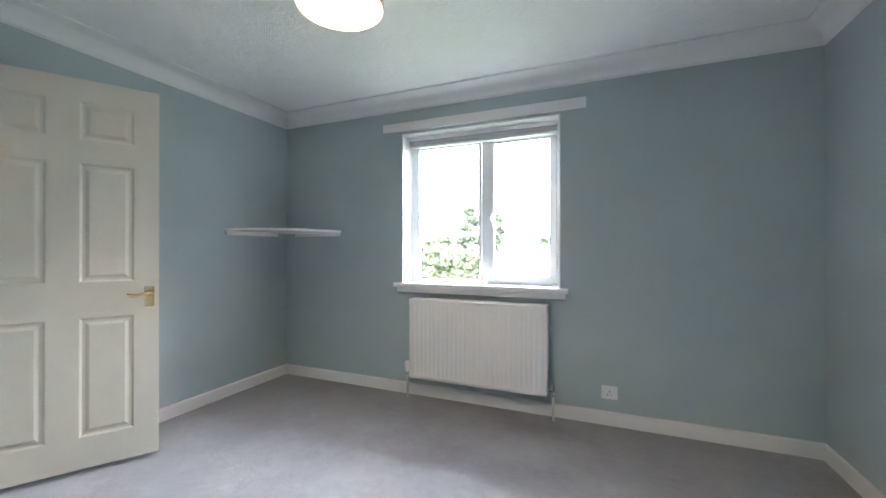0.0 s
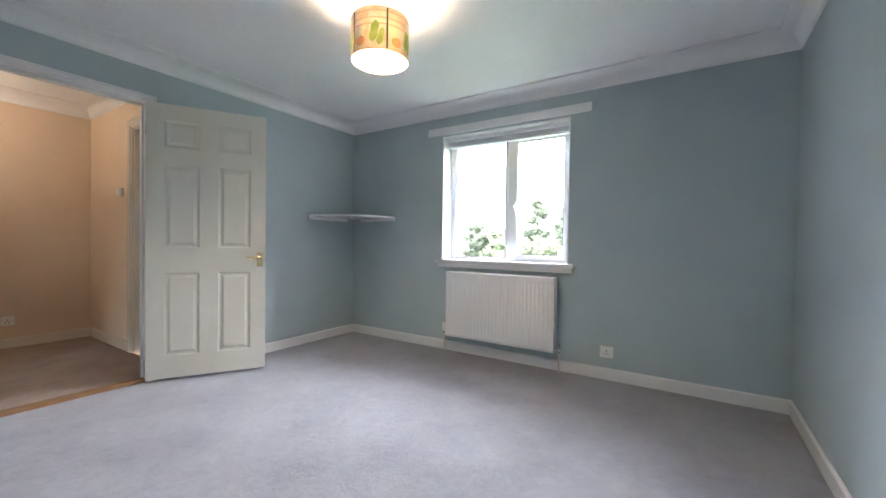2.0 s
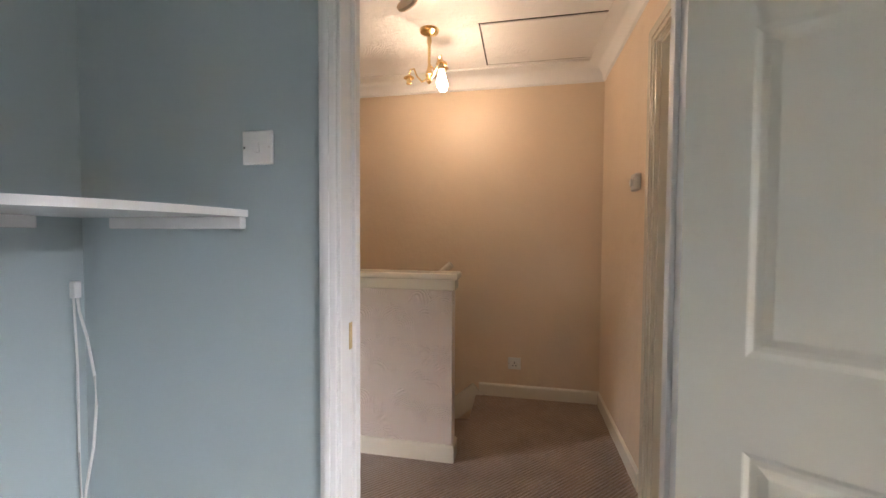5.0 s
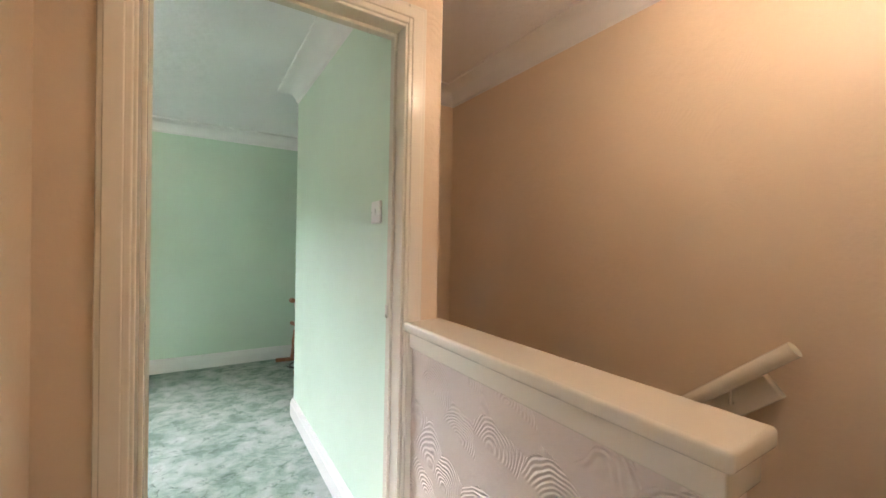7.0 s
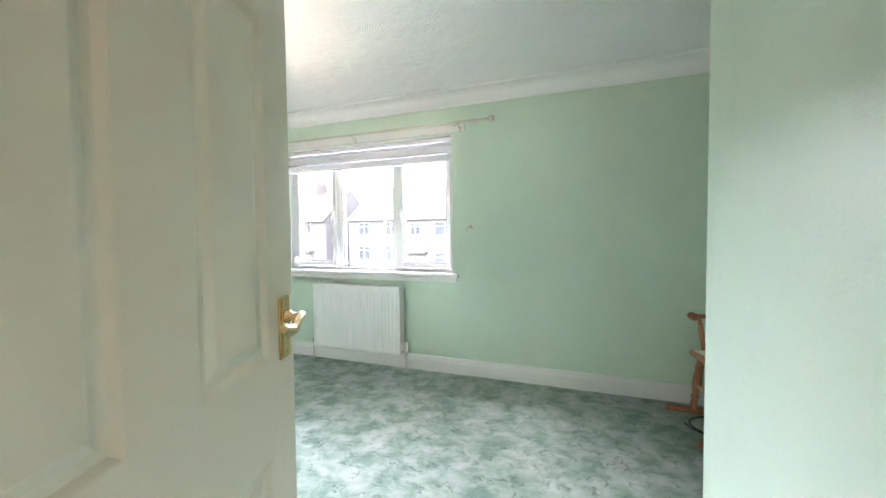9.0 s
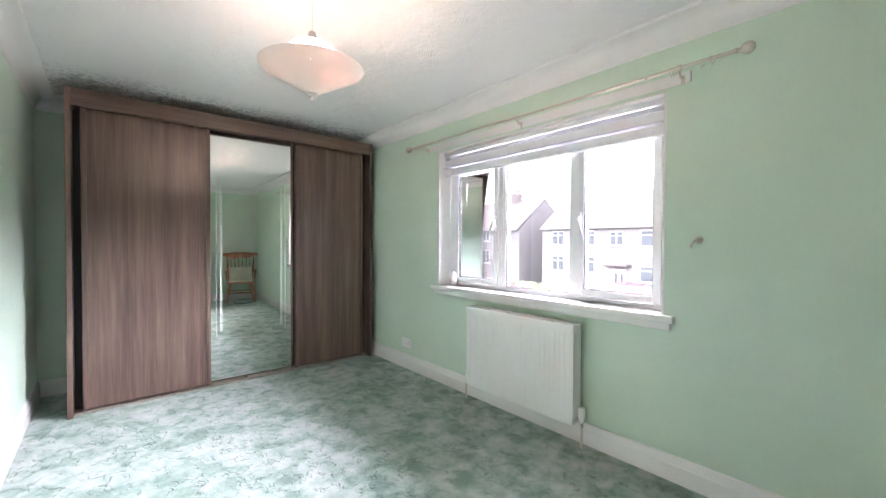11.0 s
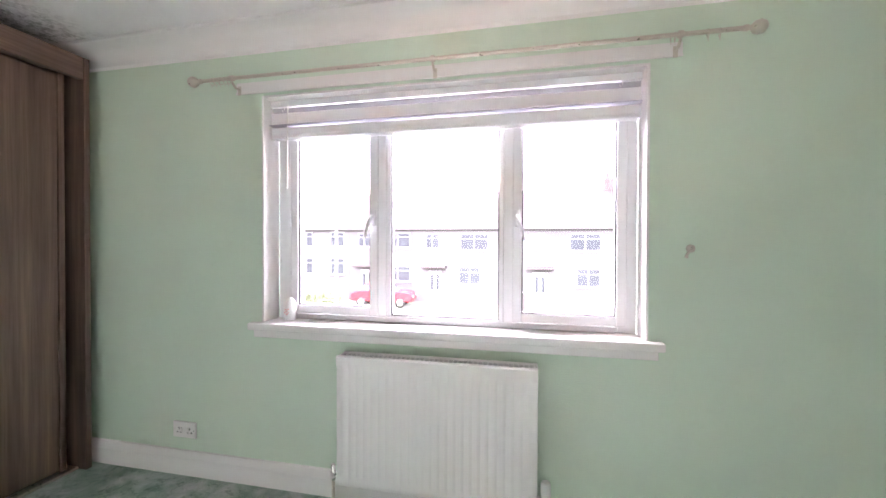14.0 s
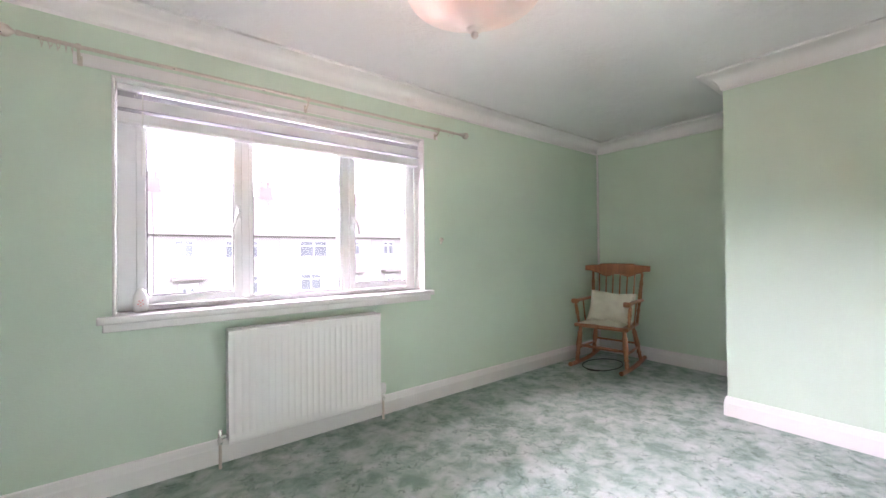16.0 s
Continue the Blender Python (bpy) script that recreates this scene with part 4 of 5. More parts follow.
def ceiling_rose(parent, z=0.0, r=0.042):
    return part("ceiling_rose", lathe([(0, 0), (r, 0), (r, -0.008), (r * 0.8, -0.022), (r * 0.35, -0.03), (0.008, -0.042), (0, -0.042)], 24, "z", (0, 0, z)), M_PLASTIC, parent)


def bulb_shape(at, r=0.03, down=True):
    s = -1 if down else 1
    prof = [(0.0, 0), (0.013, 0), (0.014, 0.022), (0.020, 0.038), (r, 0.062), (r * 0.93, 0.082), (r * 0.6, 0.098), (0, 0.104)]
    return lathe([(q, s * h) for q, h in prof], 18, "z", at)


pend = thing("pendant_lamp", (BL[0], BL[1], CEIL), "lit pendant lamp with a leaf-printed drum shade", "ceiling lamp")
ceiling_rose(pend)
part("flex", tube([(0, 0, -0.04), (0, 0, -0.13)], 0.003, 8), M_WIRE, pend)
part("lamp_holder", lathe([(0, -0.11), (0.014, -0.11), (0.016, -0.15), (0.014, -0.168), (0, -0.168)], 16), M_PLASTIC, pend)
SH_T, SH_B, SH_R = -0.135, -0.345, 0.152
shade = part("shade", lathe([(SH_R, SH_T), (SH_R, SH_B), (SH_R - 0.002, SH_B), (SH_R - 0.002, SH_T), (SH_R, SH_T)], 48), M_SHADE, pend, "cream drum shade printed with leaves and stripes")
for z in (SH_T, SH_B):
    part("rim", lathe([(SH_R + 0.001, z - 0.003), (SH_R + 0.002, z), (SH_R + 0.001, z + 0.003), (SH_R - 0.003, z + 0.003), (SH_R - 0.003, z - 0.003), (SH_R + 0.001, z - 0.003)], 48), M_SHADE, shade)
for k in range(3):
    a = 2 * math.pi * k / 3 + 0.4
    part("spider_arm", tube([(0.016 * math.cos(a), 0.016 * math.sin(a), -0.15), (SH_R * math.cos(a), SH_R * math.sin(a), SH_T - 0.004)], 0.0018, 6), M_CHROME, pend)
part("bulb", bulb_shape((0, 0, -0.166)), M_BULB_B, pend)


def print_patch(ang, z, w, h, shape):
    """A printed mark that lies on the curved shade."""
    bm = bmesh.new()
    rings = []
    steps = 10
    for i in range(steps + 1):
        t = i / steps
        half = {"leaf": math.sin(math.pi * t) ** 0.8 * (1 + 0.25 * math.sin(9 * t)), "stem": 1.0, "bloom": math.sqrt(max(0, 1 - (2 * t - 1) ** 2))}[shape] * w / 2
        lean = 0.02 * t if shape == "leaf" else 0.0
        rings.append([bm.verts.new(((SH_R + 0.0012) * math.cos(ang + (o * half + lean) / SH_R), (SH_R + 0.0012) * math.sin(ang + (o * half + lean) / SH_R), z + h * t)) for o in (-1, -0.3, 0.3, 1)])
    for a, b in zip(rings, rings[1:]):
        for k in range(3):
            bm.faces.new((a[k], a[k + 1], b[k + 1], b[k]))
    return bm


for k in range(5):
    a0 = -1.1 + k * 1.2566
    part("leaf_print", print_patch(a0, SH_B + 0.03, 0.05, 0.11, "leaf"), M_LEAF_PRINT, shade)
    part("leaf_print", print_patch(a0 + 0.22, SH_B + 0.015, 0.035, 0.09, "leaf"), M_LEAF_PRINT, shade)
    part("bloom_print", print_patch(a0 - 0.42, SH_B + 0.02, 0.055, 0.05, "bloom"), M_ORANGE_PRINT, shade)
    part("stem_print", print_patch(a0 + 0.5, SH_B + 0.004, 0.009, 0.20, "stem"), M_STEM_PRINT, shade)
for z in (SH_B + 0.15, SH_B + 0.185, SH_B + 0.12):
    part("stripe_print", lathe([(SH_R + 0.0004, z), (SH_R + 0.0011, z + 0.004), (SH_R + 0.0004, z + 0.008), (SH_R + 0.0004, z)], 48), M_STRIPE, shade)


def pierced(name):
    """Pale pink glaze with clusters of small holes."""
    m, n, l, p = nodes_of(name)
    co = n.new("ShaderNodeTexCoord").outputs["Object"]
    p.inputs["Base Color"].default_value = (0.82, 0.73, 0.69, 1)
    p.inputs["Roughness"].default_value = 0.35
    p.inputs["Subsurface Weight"].default_value = 0.0
    tl = n.new("ShaderNodeBsdfTranslucent")
    tl.inputs[0].default_value = (0.88, 0.66, 0.58, 1)
    mx = n.new("ShaderNodeMixShader")
    mx.inputs[0].default_value = 0.09
    l.new(p.outputs[0], mx.inputs[1])
    l.new(tl.outputs[0], mx.inputs[2])
    vor = n.new("ShaderNodeTexVoronoi")
    vor.inputs["Scale"].default_value = 115.0
    l.new(co, vor.inputs["Vector"])
    dots = n.new("ShaderNodeMath")
    dots.operation, dots.inputs[1].default_value = "LESS_THAN", 0.24
    l.new(vor.outputs["Distance"], dots.inputs[0])
    patch = noise_tex(n, l, 8.0, 1, 0.4, co)
    some = n.new("ShaderNodeMath")
    some.operation, some.inputs[1].default_value = "GREATER_THAN", 0.51
    l.new(patch.outputs["Fac"], some.inputs[0])
    both = n.new("ShaderNodeMath")
    both.operation = "MULTIPLY"
    l.new(dots.outputs[0], both.inputs[0])
    l.new(some.outputs[0], both.inputs[1])
    tr = n.new("ShaderNodeBsdfTransparent")
    mx2 = n.new("ShaderNodeMixShader")
    l.new(both.outputs[0], mx2.inputs[0])
    l.new(mx.outputs[0], mx2.inputs[1])
    l.new(tr.outputs[0], mx2.inputs[2])
    l.new(mx2.outputs[0], n["Material Output"].inputs[0])
    return m


M_PINK = pierced("pierced_pink_ceramic")
up = thing("uplighter_lamp", (GL[0], GL[1], CEIL), "pink pierced ceramic hanging lamp, lit, with a pointed base", "ceiling lamp")
ceiling_rose(up)
part("flex", tube([(0, 0, -0.04), (0, 0, -0.235)], 0.0035, 8), M_WIRE, up)
part("lamp_holder", lathe([(0, -0.215), (0.016, -0.215), (0.02, -0.235), (0.03, -0.25), (0, -0.255)], 16), M_PLASTIC, up)
OUT = [(0.014, -0.478), (0.030, -0.472), (0.055, -0.457), (0.095, -0.434), (0.140, -0.408), (0.180, -0.386), (0.204, -0.373), (0.213, -0.368)]
bowl = part("bowl", lathe(OUT + [(0.2135, -0.3665)] + [(max(0.012, r - 0.001), z + 0.003) for r, z in OUT[::-1]] + [OUT[0]], 56), M_PINK, up, "pink glazed bowl with pierced dots")
part("knob", lathe([(0, -0.505), (0.008, -0.503), (0.013, -0.496), (0.010, -0.488), (0.024, -0.480), (0.026, -0.475), (0.0, -0.470)], 18), M_PINK, bowl)
part("cover_cone", lathe([(0.020, -0.238), (0.026, -0.244), (0.060, -0.262), (0.085, -0.274), (0.086, -0.277), (0.058, -0.266), (0.024, -0.248), (0.020, -0.242), (0.020, -0.238)], 32), M_PLASTIC, up, "white conical shade carrier")
part("bulb", bulb_shape((0, 0, -0.272), 0.026), M_BULB_G, up)
for k in range(3):
    a = 2 * math.pi * k / 3 + 0.9
    part("support_wire", tube([(0.02 * math.cos(a), 0.02 * math.sin(a), -0.25), (0.200 * math.cos(a), 0.200 * math.sin(a), -0.371)], 0.002, 6), M_WIRE, up)

arm_lamp = thing("arm_lamp", (LL[0], LL[1], CEIL), "brass three-arm ceiling lamp with bare lit bulbs", "ceiling lamp")
part("ceiling_plate", lathe([(0, 0), (0.055, 0), (0.05, -0.014), (0.02, -0.026), (0, -0.03)], 28), M_BRASS, arm_lamp)
part("stem", lathe([(0, -0.02), (0.009, -0.02), (0.014, -0.06), (0.008, -0.09), (0.008, -0.2), (0.016, -0.225), (0.022, -0.245), (0.012, -0.27), (0.016, -0.285), (0.0, -0.30)], 18), M_BRASS, arm_lamp)
for ang, lit in ((42, True), (157, True), (250, False)):
    c, s2 = math.cos(radians(ang)), math.sin(radians(ang))
    top = -0.17 if ang == 157 else -0.245
    pts = [(c * r, s2 * r, z) for r, z in ((0.01, top - 0.02), (0.05, top - 0.03), (0.085, top + 0.01), (0.105, top + 0.055), (0.13, top + 0.055), (0.14, top + 0.02))]
    arm = part("arm", tube(pts, 0.005, 10), M_BRASS, arm_lamp)
    tip = (c * 0.14, s2 * 0.14, top + 0.02)
    part("cup", lathe([(0, 0.006), (0.012, 0.004), (0.03, -0.008), (0.032, -0.012), (0.016, -0.014), (0.015, -0.045), (0, -0.047)], 18, "z", tip), M_BRASS, arm)
    if lit:
        part("bulb", bulb_shape((tip[0], tip[1], tip[2] - 0.044), 0.027), M_BULB_L, arm, "bare glowing bulb")
det = thing("smoke_detector", (-3.17, -0.17, 2.215), "beige disc alarm hanging loose on its wire", "smoke alarm")
part("disc", moved(lathe([(0, -0.014), (0.045, -0.014), (0.053, -0.006), (0.053, 0.008), (0.03, 0.014), (0, 0.014)], 28), Matrix.Rotation(radians(58), 4, Vector((0.4, 1, 0)))), paint("aged_plastic", (0.58, 0.46, 0.33), 0.4), det)
part("wire", tube([(0.0, -0.02, CEIL - 2.215), (-0.01, -0.03, 0.07), (0.004, -0.012, 0.04), (0, 0, 0.01)], 0.0025, 6), M_WIRE, det)


# ---- wall fittings ----
def plate(name, label, category, at, normal, w, h, rocker, holes=0):
    """A wall plate: local x across, local z up, local -y out of the wall."""
    ob = thing(name, at, label, category)
    ob.rotation_euler = (0, 0, {"+y": math.pi, "-y": 0, "+x": math.pi / 2, "-x": -math.pi / 2}[normal])
    part("face_plate", rbox(-w / 2, -0.010, -h / 2, w / 2, 0, h / 2, 0.004, 3), M_PLASTIC, ob)
    for x in rocker:
        part("rocker", moved(rbox(x - 0.008, -0.005, -0.013, x + 0.008, 0, 0.013, 0.002), Matrix.Translation((0, -0.009, 0)) @ Matrix.Rotation(0.12, 4, "X")), M_PLASTIC, ob)
    for x in (-w * 0.41, w * 0.41):
        part("screw", lathe([(0, -0.0112), (0.003, -0.0112), (0.003, -0.0095), (0, -0.0095)], 10, "y", (x, 0, 0)), M_CHROME, ob)
    for k in range(holes):
        cx = (k - (holes - 1) / 2) * w * 0.45
        for dx, dz, a, b in ((0, 0.016, 0.003, 0.006), (-0.011, -0.004, 0.0045, 0.003), (0.011, -0.004, 0.0045, 0.003)):
            part("socket_hole", rbox(cx + dx - a, -0.0104, dz - b - 0.01, cx + dx + a, -0.0098, dz + b - 0.01, 0.0002), M_DARK, ob)
    return ob


plate("light_switch", "white single light switch on the blue wall", "light switch", (-2.33, -0.315, 1.38), "+x", 0.086, 0.086, [0])
plate("light_switch", "white single light switch on the green wall", "light switch", (-3.32, -1.142, 1.352), "+x", 0.086, 0.086, [0])
plate("wall_socket", "white socket low on the blue wall", "socket", (0.374, 2.675, 0.19), "-y", 0.095, 0.086, [0.02], 1)
plate("wall_socket", "white socket low on the stair wall", "socket", (-4.25, 0.313, 0.245), "+x", 0.09, 0.086, [0.02], 1)
plate("wall_socket", "white double socket low on the green wall", "socket", (0.395, -4.115, 0.24), "+y", 0.146, 0.086, [-0.02, 0.02], 2)
th = thing("thermostat", (-3.42, 0.89, 1.415), "grey plastic room thermostat on the landing wall", "thermostat")
part("housing", rbox(-0.04, -0.028, -0.04, 0.04, 0, 0.04, 0.008, 3), paint("grey_plastic", (0.52, 0.50, 0.47), 0.4), th)
part("dial", lathe([(0, -0.036), (0.018, -0.036), (0.02, -0.028), (0, -0.028)], 20, "y", (-0.01, 0, 0)), M_PLASTIC, th)
hook = thing("tieback_hook", (-2.037, -4.115, 1.222), "small metal curtain tieback hook on the wall", "hook")
part("rose", lathe([(0, 0), (0.017, 0), (0.016, 0.006), (0.006, 0.012), (0.005, 0.03), (0, 0.03)], 16, "y"), M_NICKEL, hook)
part("arm", tube([(0, 0.03, 0), (0.012, 0.036, -0.006), (0.024, 0.034, -0.022), (0.026, 0.03, -0.036)], [0.004, 0.005, 0.005, 0.007], 8), M_NICKEL, hook)
solid("corner_pipe", tube([(-4.262, -4.098, 0.13), (-4.262, -4.098, 2.2)], 0.011, 12), M_WHITE, "thin white painted pipe in the room corner", "pipe")


# ---- corner shelves ----
def corner_shelf(name, label, cx, cy, sx, sy, z, a, b):
    """A quarter-round board in a corner on two battens; sx, sy point into the room."""
    sh = thing(name, (cx, cy, z), label, "shelf")
    bm = bmesh.new()
    arc = [(a, 0.0), (a, 0.05)]
    for k in range(1, 14):
        t = radians(90 * k / 14)
        arc.append((0.04 + (a - 0.04) * math.cos(t) ** 0.9, 0.05 + (b - 0.05) * math.sin(t) ** 0.9))
    arc += [(0.05, b), (0.0, b), (0.0, 0.0)]
    lo = [bm.verts.new((sx * x, sy * y, -0.018)) for x, y in arc]
    hi = [bm.verts.new((sx * x, sy * y, 0.0)) for x, y in arc]
    bm.faces.new(lo), bm.faces.new(hi)
    for k in range(len(arc)):
        j = (k + 1) % len(arc)
        bm.faces.new((lo[k], lo[j], hi[j], hi[k]))
    part("board", bm, M_WHITE, sh, smooth=False)
    part("batten", rbox(sx * 0.12, 0, -0.05, sx * (a - 0.005), sy * 0.022, -0.018, 0.004), M_WHITE, sh)
    part("batten", rbox(0, sy * 0.12, -0.05, sx * 0.022, sy * (b - 0.005), -0.018, 0.004), M_WHITE, sh)
    return sh


corner_shelf("corner_shelf", "white painted corner shelf between the door and window", -2.33, 2.675, 1, -1, 1.268, 0.605, 0.63)
corner_shelf("corner_shelf", "white painted corner shelf beside the light switch", -2.33, -0.89, 1, 1, 1.222, 0.60, 0.54)
cable = thing("hanging_cable", (-2.30, -0.87, 0.99), "white aerial cable hanging loose in the corner", "cable")
pts = [(0.0, -0.004, 0.0), (0.006, 0.012, -0.05), (0.012, 0.045, -0.12), (0.018, 0.075, -0.22), (0.02, 0.082, -0.30), (0.018, 0.066, -0.42), (0.012, 0.03, -0.54), (0.006, 0.0, -0.66), (0.008, 0.002, -0.8), (0.03, 0.03, -0.93), (0.10, 0.05, -1.0)]
part("flex", tube(pts, 0.0036, 8), M_WIRE, cable)
part("flex", tube([(0.006, -0.008, 0.0), (0.01, 0.006, -0.2), (0.006, -0.002, -0.45), (0.01, 0.012, -0.7), (0.008, -0.004, -1.0)], 0.0032, 8), M_WIRE, cable)
part("plug", rbox(-0.008, -0.016, -0.012, 0.012, 0.004, 0.035, 0.004), M_PLASTIC, cable)


# ---- small things on the sills ----
def freshener(at, label, turn):
    f = thing("air_freshener", at, label, "air freshener")
    f.rotation_euler = (0, 0, turn)
    part("body", lathe([(0, 0), (0.026, 0), (0.03, 0.01), (0.033, 0.05), (0.03, 0.08), (0.02, 0.105), (0.008, 0.116), (0, 0.118)], 24), M_PLASTIC, f)
    for k, (dx, dz) in enumerate(((0, 0.05), (-0.01, 0.042), (0.01, 0.042), (-0.006, 0.058), (0.008, 0.06), (0, 0.034))):
        part("vent", lathe([(0, -0.0345), (0.0036, -0.0345), (0.0036, -0.031), (0, -0.031)], 8, "y", (dx, 0, dz)), M_VENT, f)
    return f


M_VENT = paint("pink_gel", (0.80, 0.36, 0.32), 0.4)
freshener((-0.178, -4.195, 0.838), "white oval air freshener with pink vents on the sill", math.pi)
freshener((-0.49, 2.745, 0.846), "white and pink air freshener on the bedroom sill", 0.2)

# ---- rocking chair ----
chair = thing("rocking_chair", (-3.80, -3.735, 0), "orange varnished pine rocking chair with spindle back", "rocking chair")


def turned_leg(a, b, r=0.019):
    a, b = Vector(a), Vector(b)
    prof = [(0.0, 0.75), (0.12, 0.85), (0.2, 0.7), (0.24, 1.05), (0.3, 0.7), (0.5, 1.15), (0.75, 0.9), (0.8, 1.1), (0.85, 0.75), (1.0, 0.7)]
    return tube([a.lerp(b, t) for t, _ in prof], [r * k for _, k in prof], 12)


bm = rbox(-0.225, -0.255, 0.385, 0.225, 0.255, 0.42, 0.014, 3)
for v in bm.verts:
    v.co.y *= 1.0 if v.co.x > 0 else 0.88
    if v.co.z > 0.41:
        v.co.z -= 0.012 * max(0, 1 - (v.co.x / 0.2) ** 2)
part("seat", bm, M_PINE, chair)
for sy in (-1, 1):
    part("rocker", merge(tube([(x, sy * 0.235, 0.022 + 0.16 * x * x) for x in [-0.36 + 0.72 * k / 16 for k in range(17)]], 0.02, 10)), M_PINE, chair)
    part("leg", turned_leg((0.20, sy * 0.235, 0.035), (0.17, sy * 0.205, 0.39), 0.024), M_PINE, chair)
    part("leg", turned_leg((-0.23, sy * 0.235, 0.035), (-0.17, sy * 0.18, 0.39), 0.022), M_PINE, chair)
    part("side_stretcher", tube([(0.19, sy * 0.224, 0.17), (0, sy * 0.22, 0.17), (-0.21, sy * 0.21, 0.17)], [0.009, 0.013, 0.009], 10), M_PINE, chair)
    part("back_post", turned_leg((-0.185, sy * 0.215, 0.41), (-0.275, sy * 0.246, 0.90), 0.017), M_PINE, chair)
    arm = part("armrest", rbox(-0.235, sy * 0.246 - 0.026, 0.625, 0.20, sy * 0.246 + 0.026, 0.648, 0.010, 3), M_PINE, chair)
    part("arm_scroll", lathe([(0, -0.03), (0.022, -0.03), (0.026, 0), (0.022, 0.03), (0, 0.03)], 16, "y", (0.205, sy * 0.246, 0.635)), M_PINE, arm)
    part("arm_post", turned_leg((0.14, sy * 0.235, 0.41), (0.165, sy * 0.26, 0.63), 0.016), M_PINE, chair)
    part("arm_spindle", tube([(-0.02, sy * 0.235, 0.41), (-0.02, sy * 0.258, 0.63)], [0.008, 0.007], 8), M_PINE, chair)
part("front_stretcher", turned_leg((0.19, -0.22, 0.20), (0.19, 0.22, 0.20), 0.015), M_PINE, chair)
part("back_stretcher", tube([(-0.2, -0.2, 0.21), (-0.2, 0.2, 0.21)], 0.010, 10), M_PINE, chair)
for k in range(6):
    yy = (k - 2.5) * 0.066
    part("spindle", tube([(-0.19, yy * 0.9, 0.41), (-0.235, yy * 1.02, 0.65), (-0.272, yy * 1.08, 0.90)], [0.007, 0.0085, 0.006], 8), M_PINE, chair)
bm = bmesh.new()
cols = []
for k in range(25):
    t = -1 + 2 * k / 24
    yy = 0.322 * t
    top = 0.985 - 0.012 * abs(t) ** 3 + (0.012 if abs(t) < 0.55 else 0.0)
    low = 0.868 + 0.022 * abs(t) + (0.016 * math.cos(t * 9) if abs(t) < 0.8 else 0.03)
    xx = -0.285 + 0.03 * t * t
    cols.append([bm.verts.new(p) for p in ((xx, yy, low), (xx + 0.012, yy, low + 0.01), (xx + 0.010, yy, top - 0.012), (xx - 0.004, yy, top), (xx - 0.018, yy, top - 0.01), (xx - 0.012, yy, low + 0.006))])
for a, b in zip(cols, cols[1:]):
    for k in range(6):
        bm.faces.new((a[k], a[(k + 1) % 6], b[(k + 1) % 6], b[k]))
bm.faces.new(cols[0]), bm.faces.new(cols[-1])
part("crest_rail", bm, M_PINE, chair, "wide shaped top rail")
CHAIR = pose(-3.80, -3.735, 0, 0, 0, 10) @ Matrix.Diagonal((0.99, 0.99, 0.99, 1))
chair.matrix_world = CHAIR


def cushion(name, label, m, w, h, t, seed):
    bm = bmesh.new()
    n = 18
    for s in (-1, 1):
        grid = []
        for i in range(n + 1):
            row = []
            for j in range(n + 1):
                u, v = -1 + 2 * i / n, -1 + 2 * j / n
                body = (max(0, 1 - u ** 4) * max(0, 1 - v ** 4)) ** 0.5
                pinch = 1 - 0.10 * (1 - abs(u)) * abs(v) ** 3 - 0.0
                nz = noise.noise(Vector((u * 1.7 + seed, v * 1.7, s * 0.7))) * 0.028 + noise.noise(Vector((u * 4 + seed, v * 4, 3))) * 0.010
                dent = -0.035 * math.exp(-((u - 0.25) * 3) ** 2) * max(0, v + 0.2) * (s > 0)
                row.append(bm.verts.new((u * w / 2 * (1 - 0.07 * (1 - abs(v)) ** 2 * 0 - 0.06 * (1 - v * v)), v * h / 2 * pinch - (0.05 * math.exp(-((u - 0.15) * 4) ** 2) if v > 0.9 else 0), s * (body * t / 2 + (nz if body > 0.05 else 0)) + dent * body)))
            grid.append(row)
        for i in range(n):
            for j in range(n):
                bm.faces.new((grid[i][j], grid[i + 1][j], grid[i + 1][j + 1], grid[i][j + 1]))
    bmesh.ops.remove_doubles(bm, verts=list(bm.verts), dist=0.002)
    ob = solid(name, bm, M_CLOTH, label, "cushion")
    ob.matrix_world = m
    return ob


cushion("cushion", "crumpled cream cotton cushion on the rocking chair", CHAIR @ pose(-0.085, 0.0, 0.56, 68, 3, 92), 0.44, 0.33, 0.13, 2.0)
cushion("seat_pad", "thin cream seat pad on the rocking chair", CHAIR @ pose(0.02, 0.0, 0.428, 0, 0, 90), 0.42, 0.40, 0.035, 5.0)
flex = thing("floor_cable", (-3.80, -3.72, 0), "black cable coiled loosely on the carpet", "cable")
part("flex", tube([(0.26 * math.cos(a) * (1 - 0.1 * a / 7) + 0.05, 0.16 * math.sin(a) - 0.05, 0.006) for a in [0.3 * k for k in range(24)]], 0.005, 8), M_GASKET, flex)


# ---- outside ----
M_GRASS = carpet("grass_ground", [(0.3, (0.06, 0.085, 0.035)), (0.6, (0.09, 0.115, 0.05))], 0.6, 0.95, 30)
M_ROAD = paint("asphalt", (0.07, 0.07, 0.072), 0.9, 0.15, 60, 0.3, 0.01, 0.4)
M_RENDER = paint("grey_roughcast", (0.125, 0.121, 0.12), 0.9, 0.08, 30, 0.4, 0.01, 0.5)
M_RENDER2 = paint("pale_roughcast", (0.14, 0.136, 0.134), 0.9, 0.08, 30, 0.4, 0.01, 0.5)
M_TILE = paint("brown_roof_tile", (0.08, 0.07, 0.068), 0.85, 0.15, 18, 0.4, 0.02, 0.7)
M_REDTILE = paint("red_roof_tile", (0.10, 0.06, 0.052), 0.85, 0.15, 18, 0.4, 0.02, 0.7)
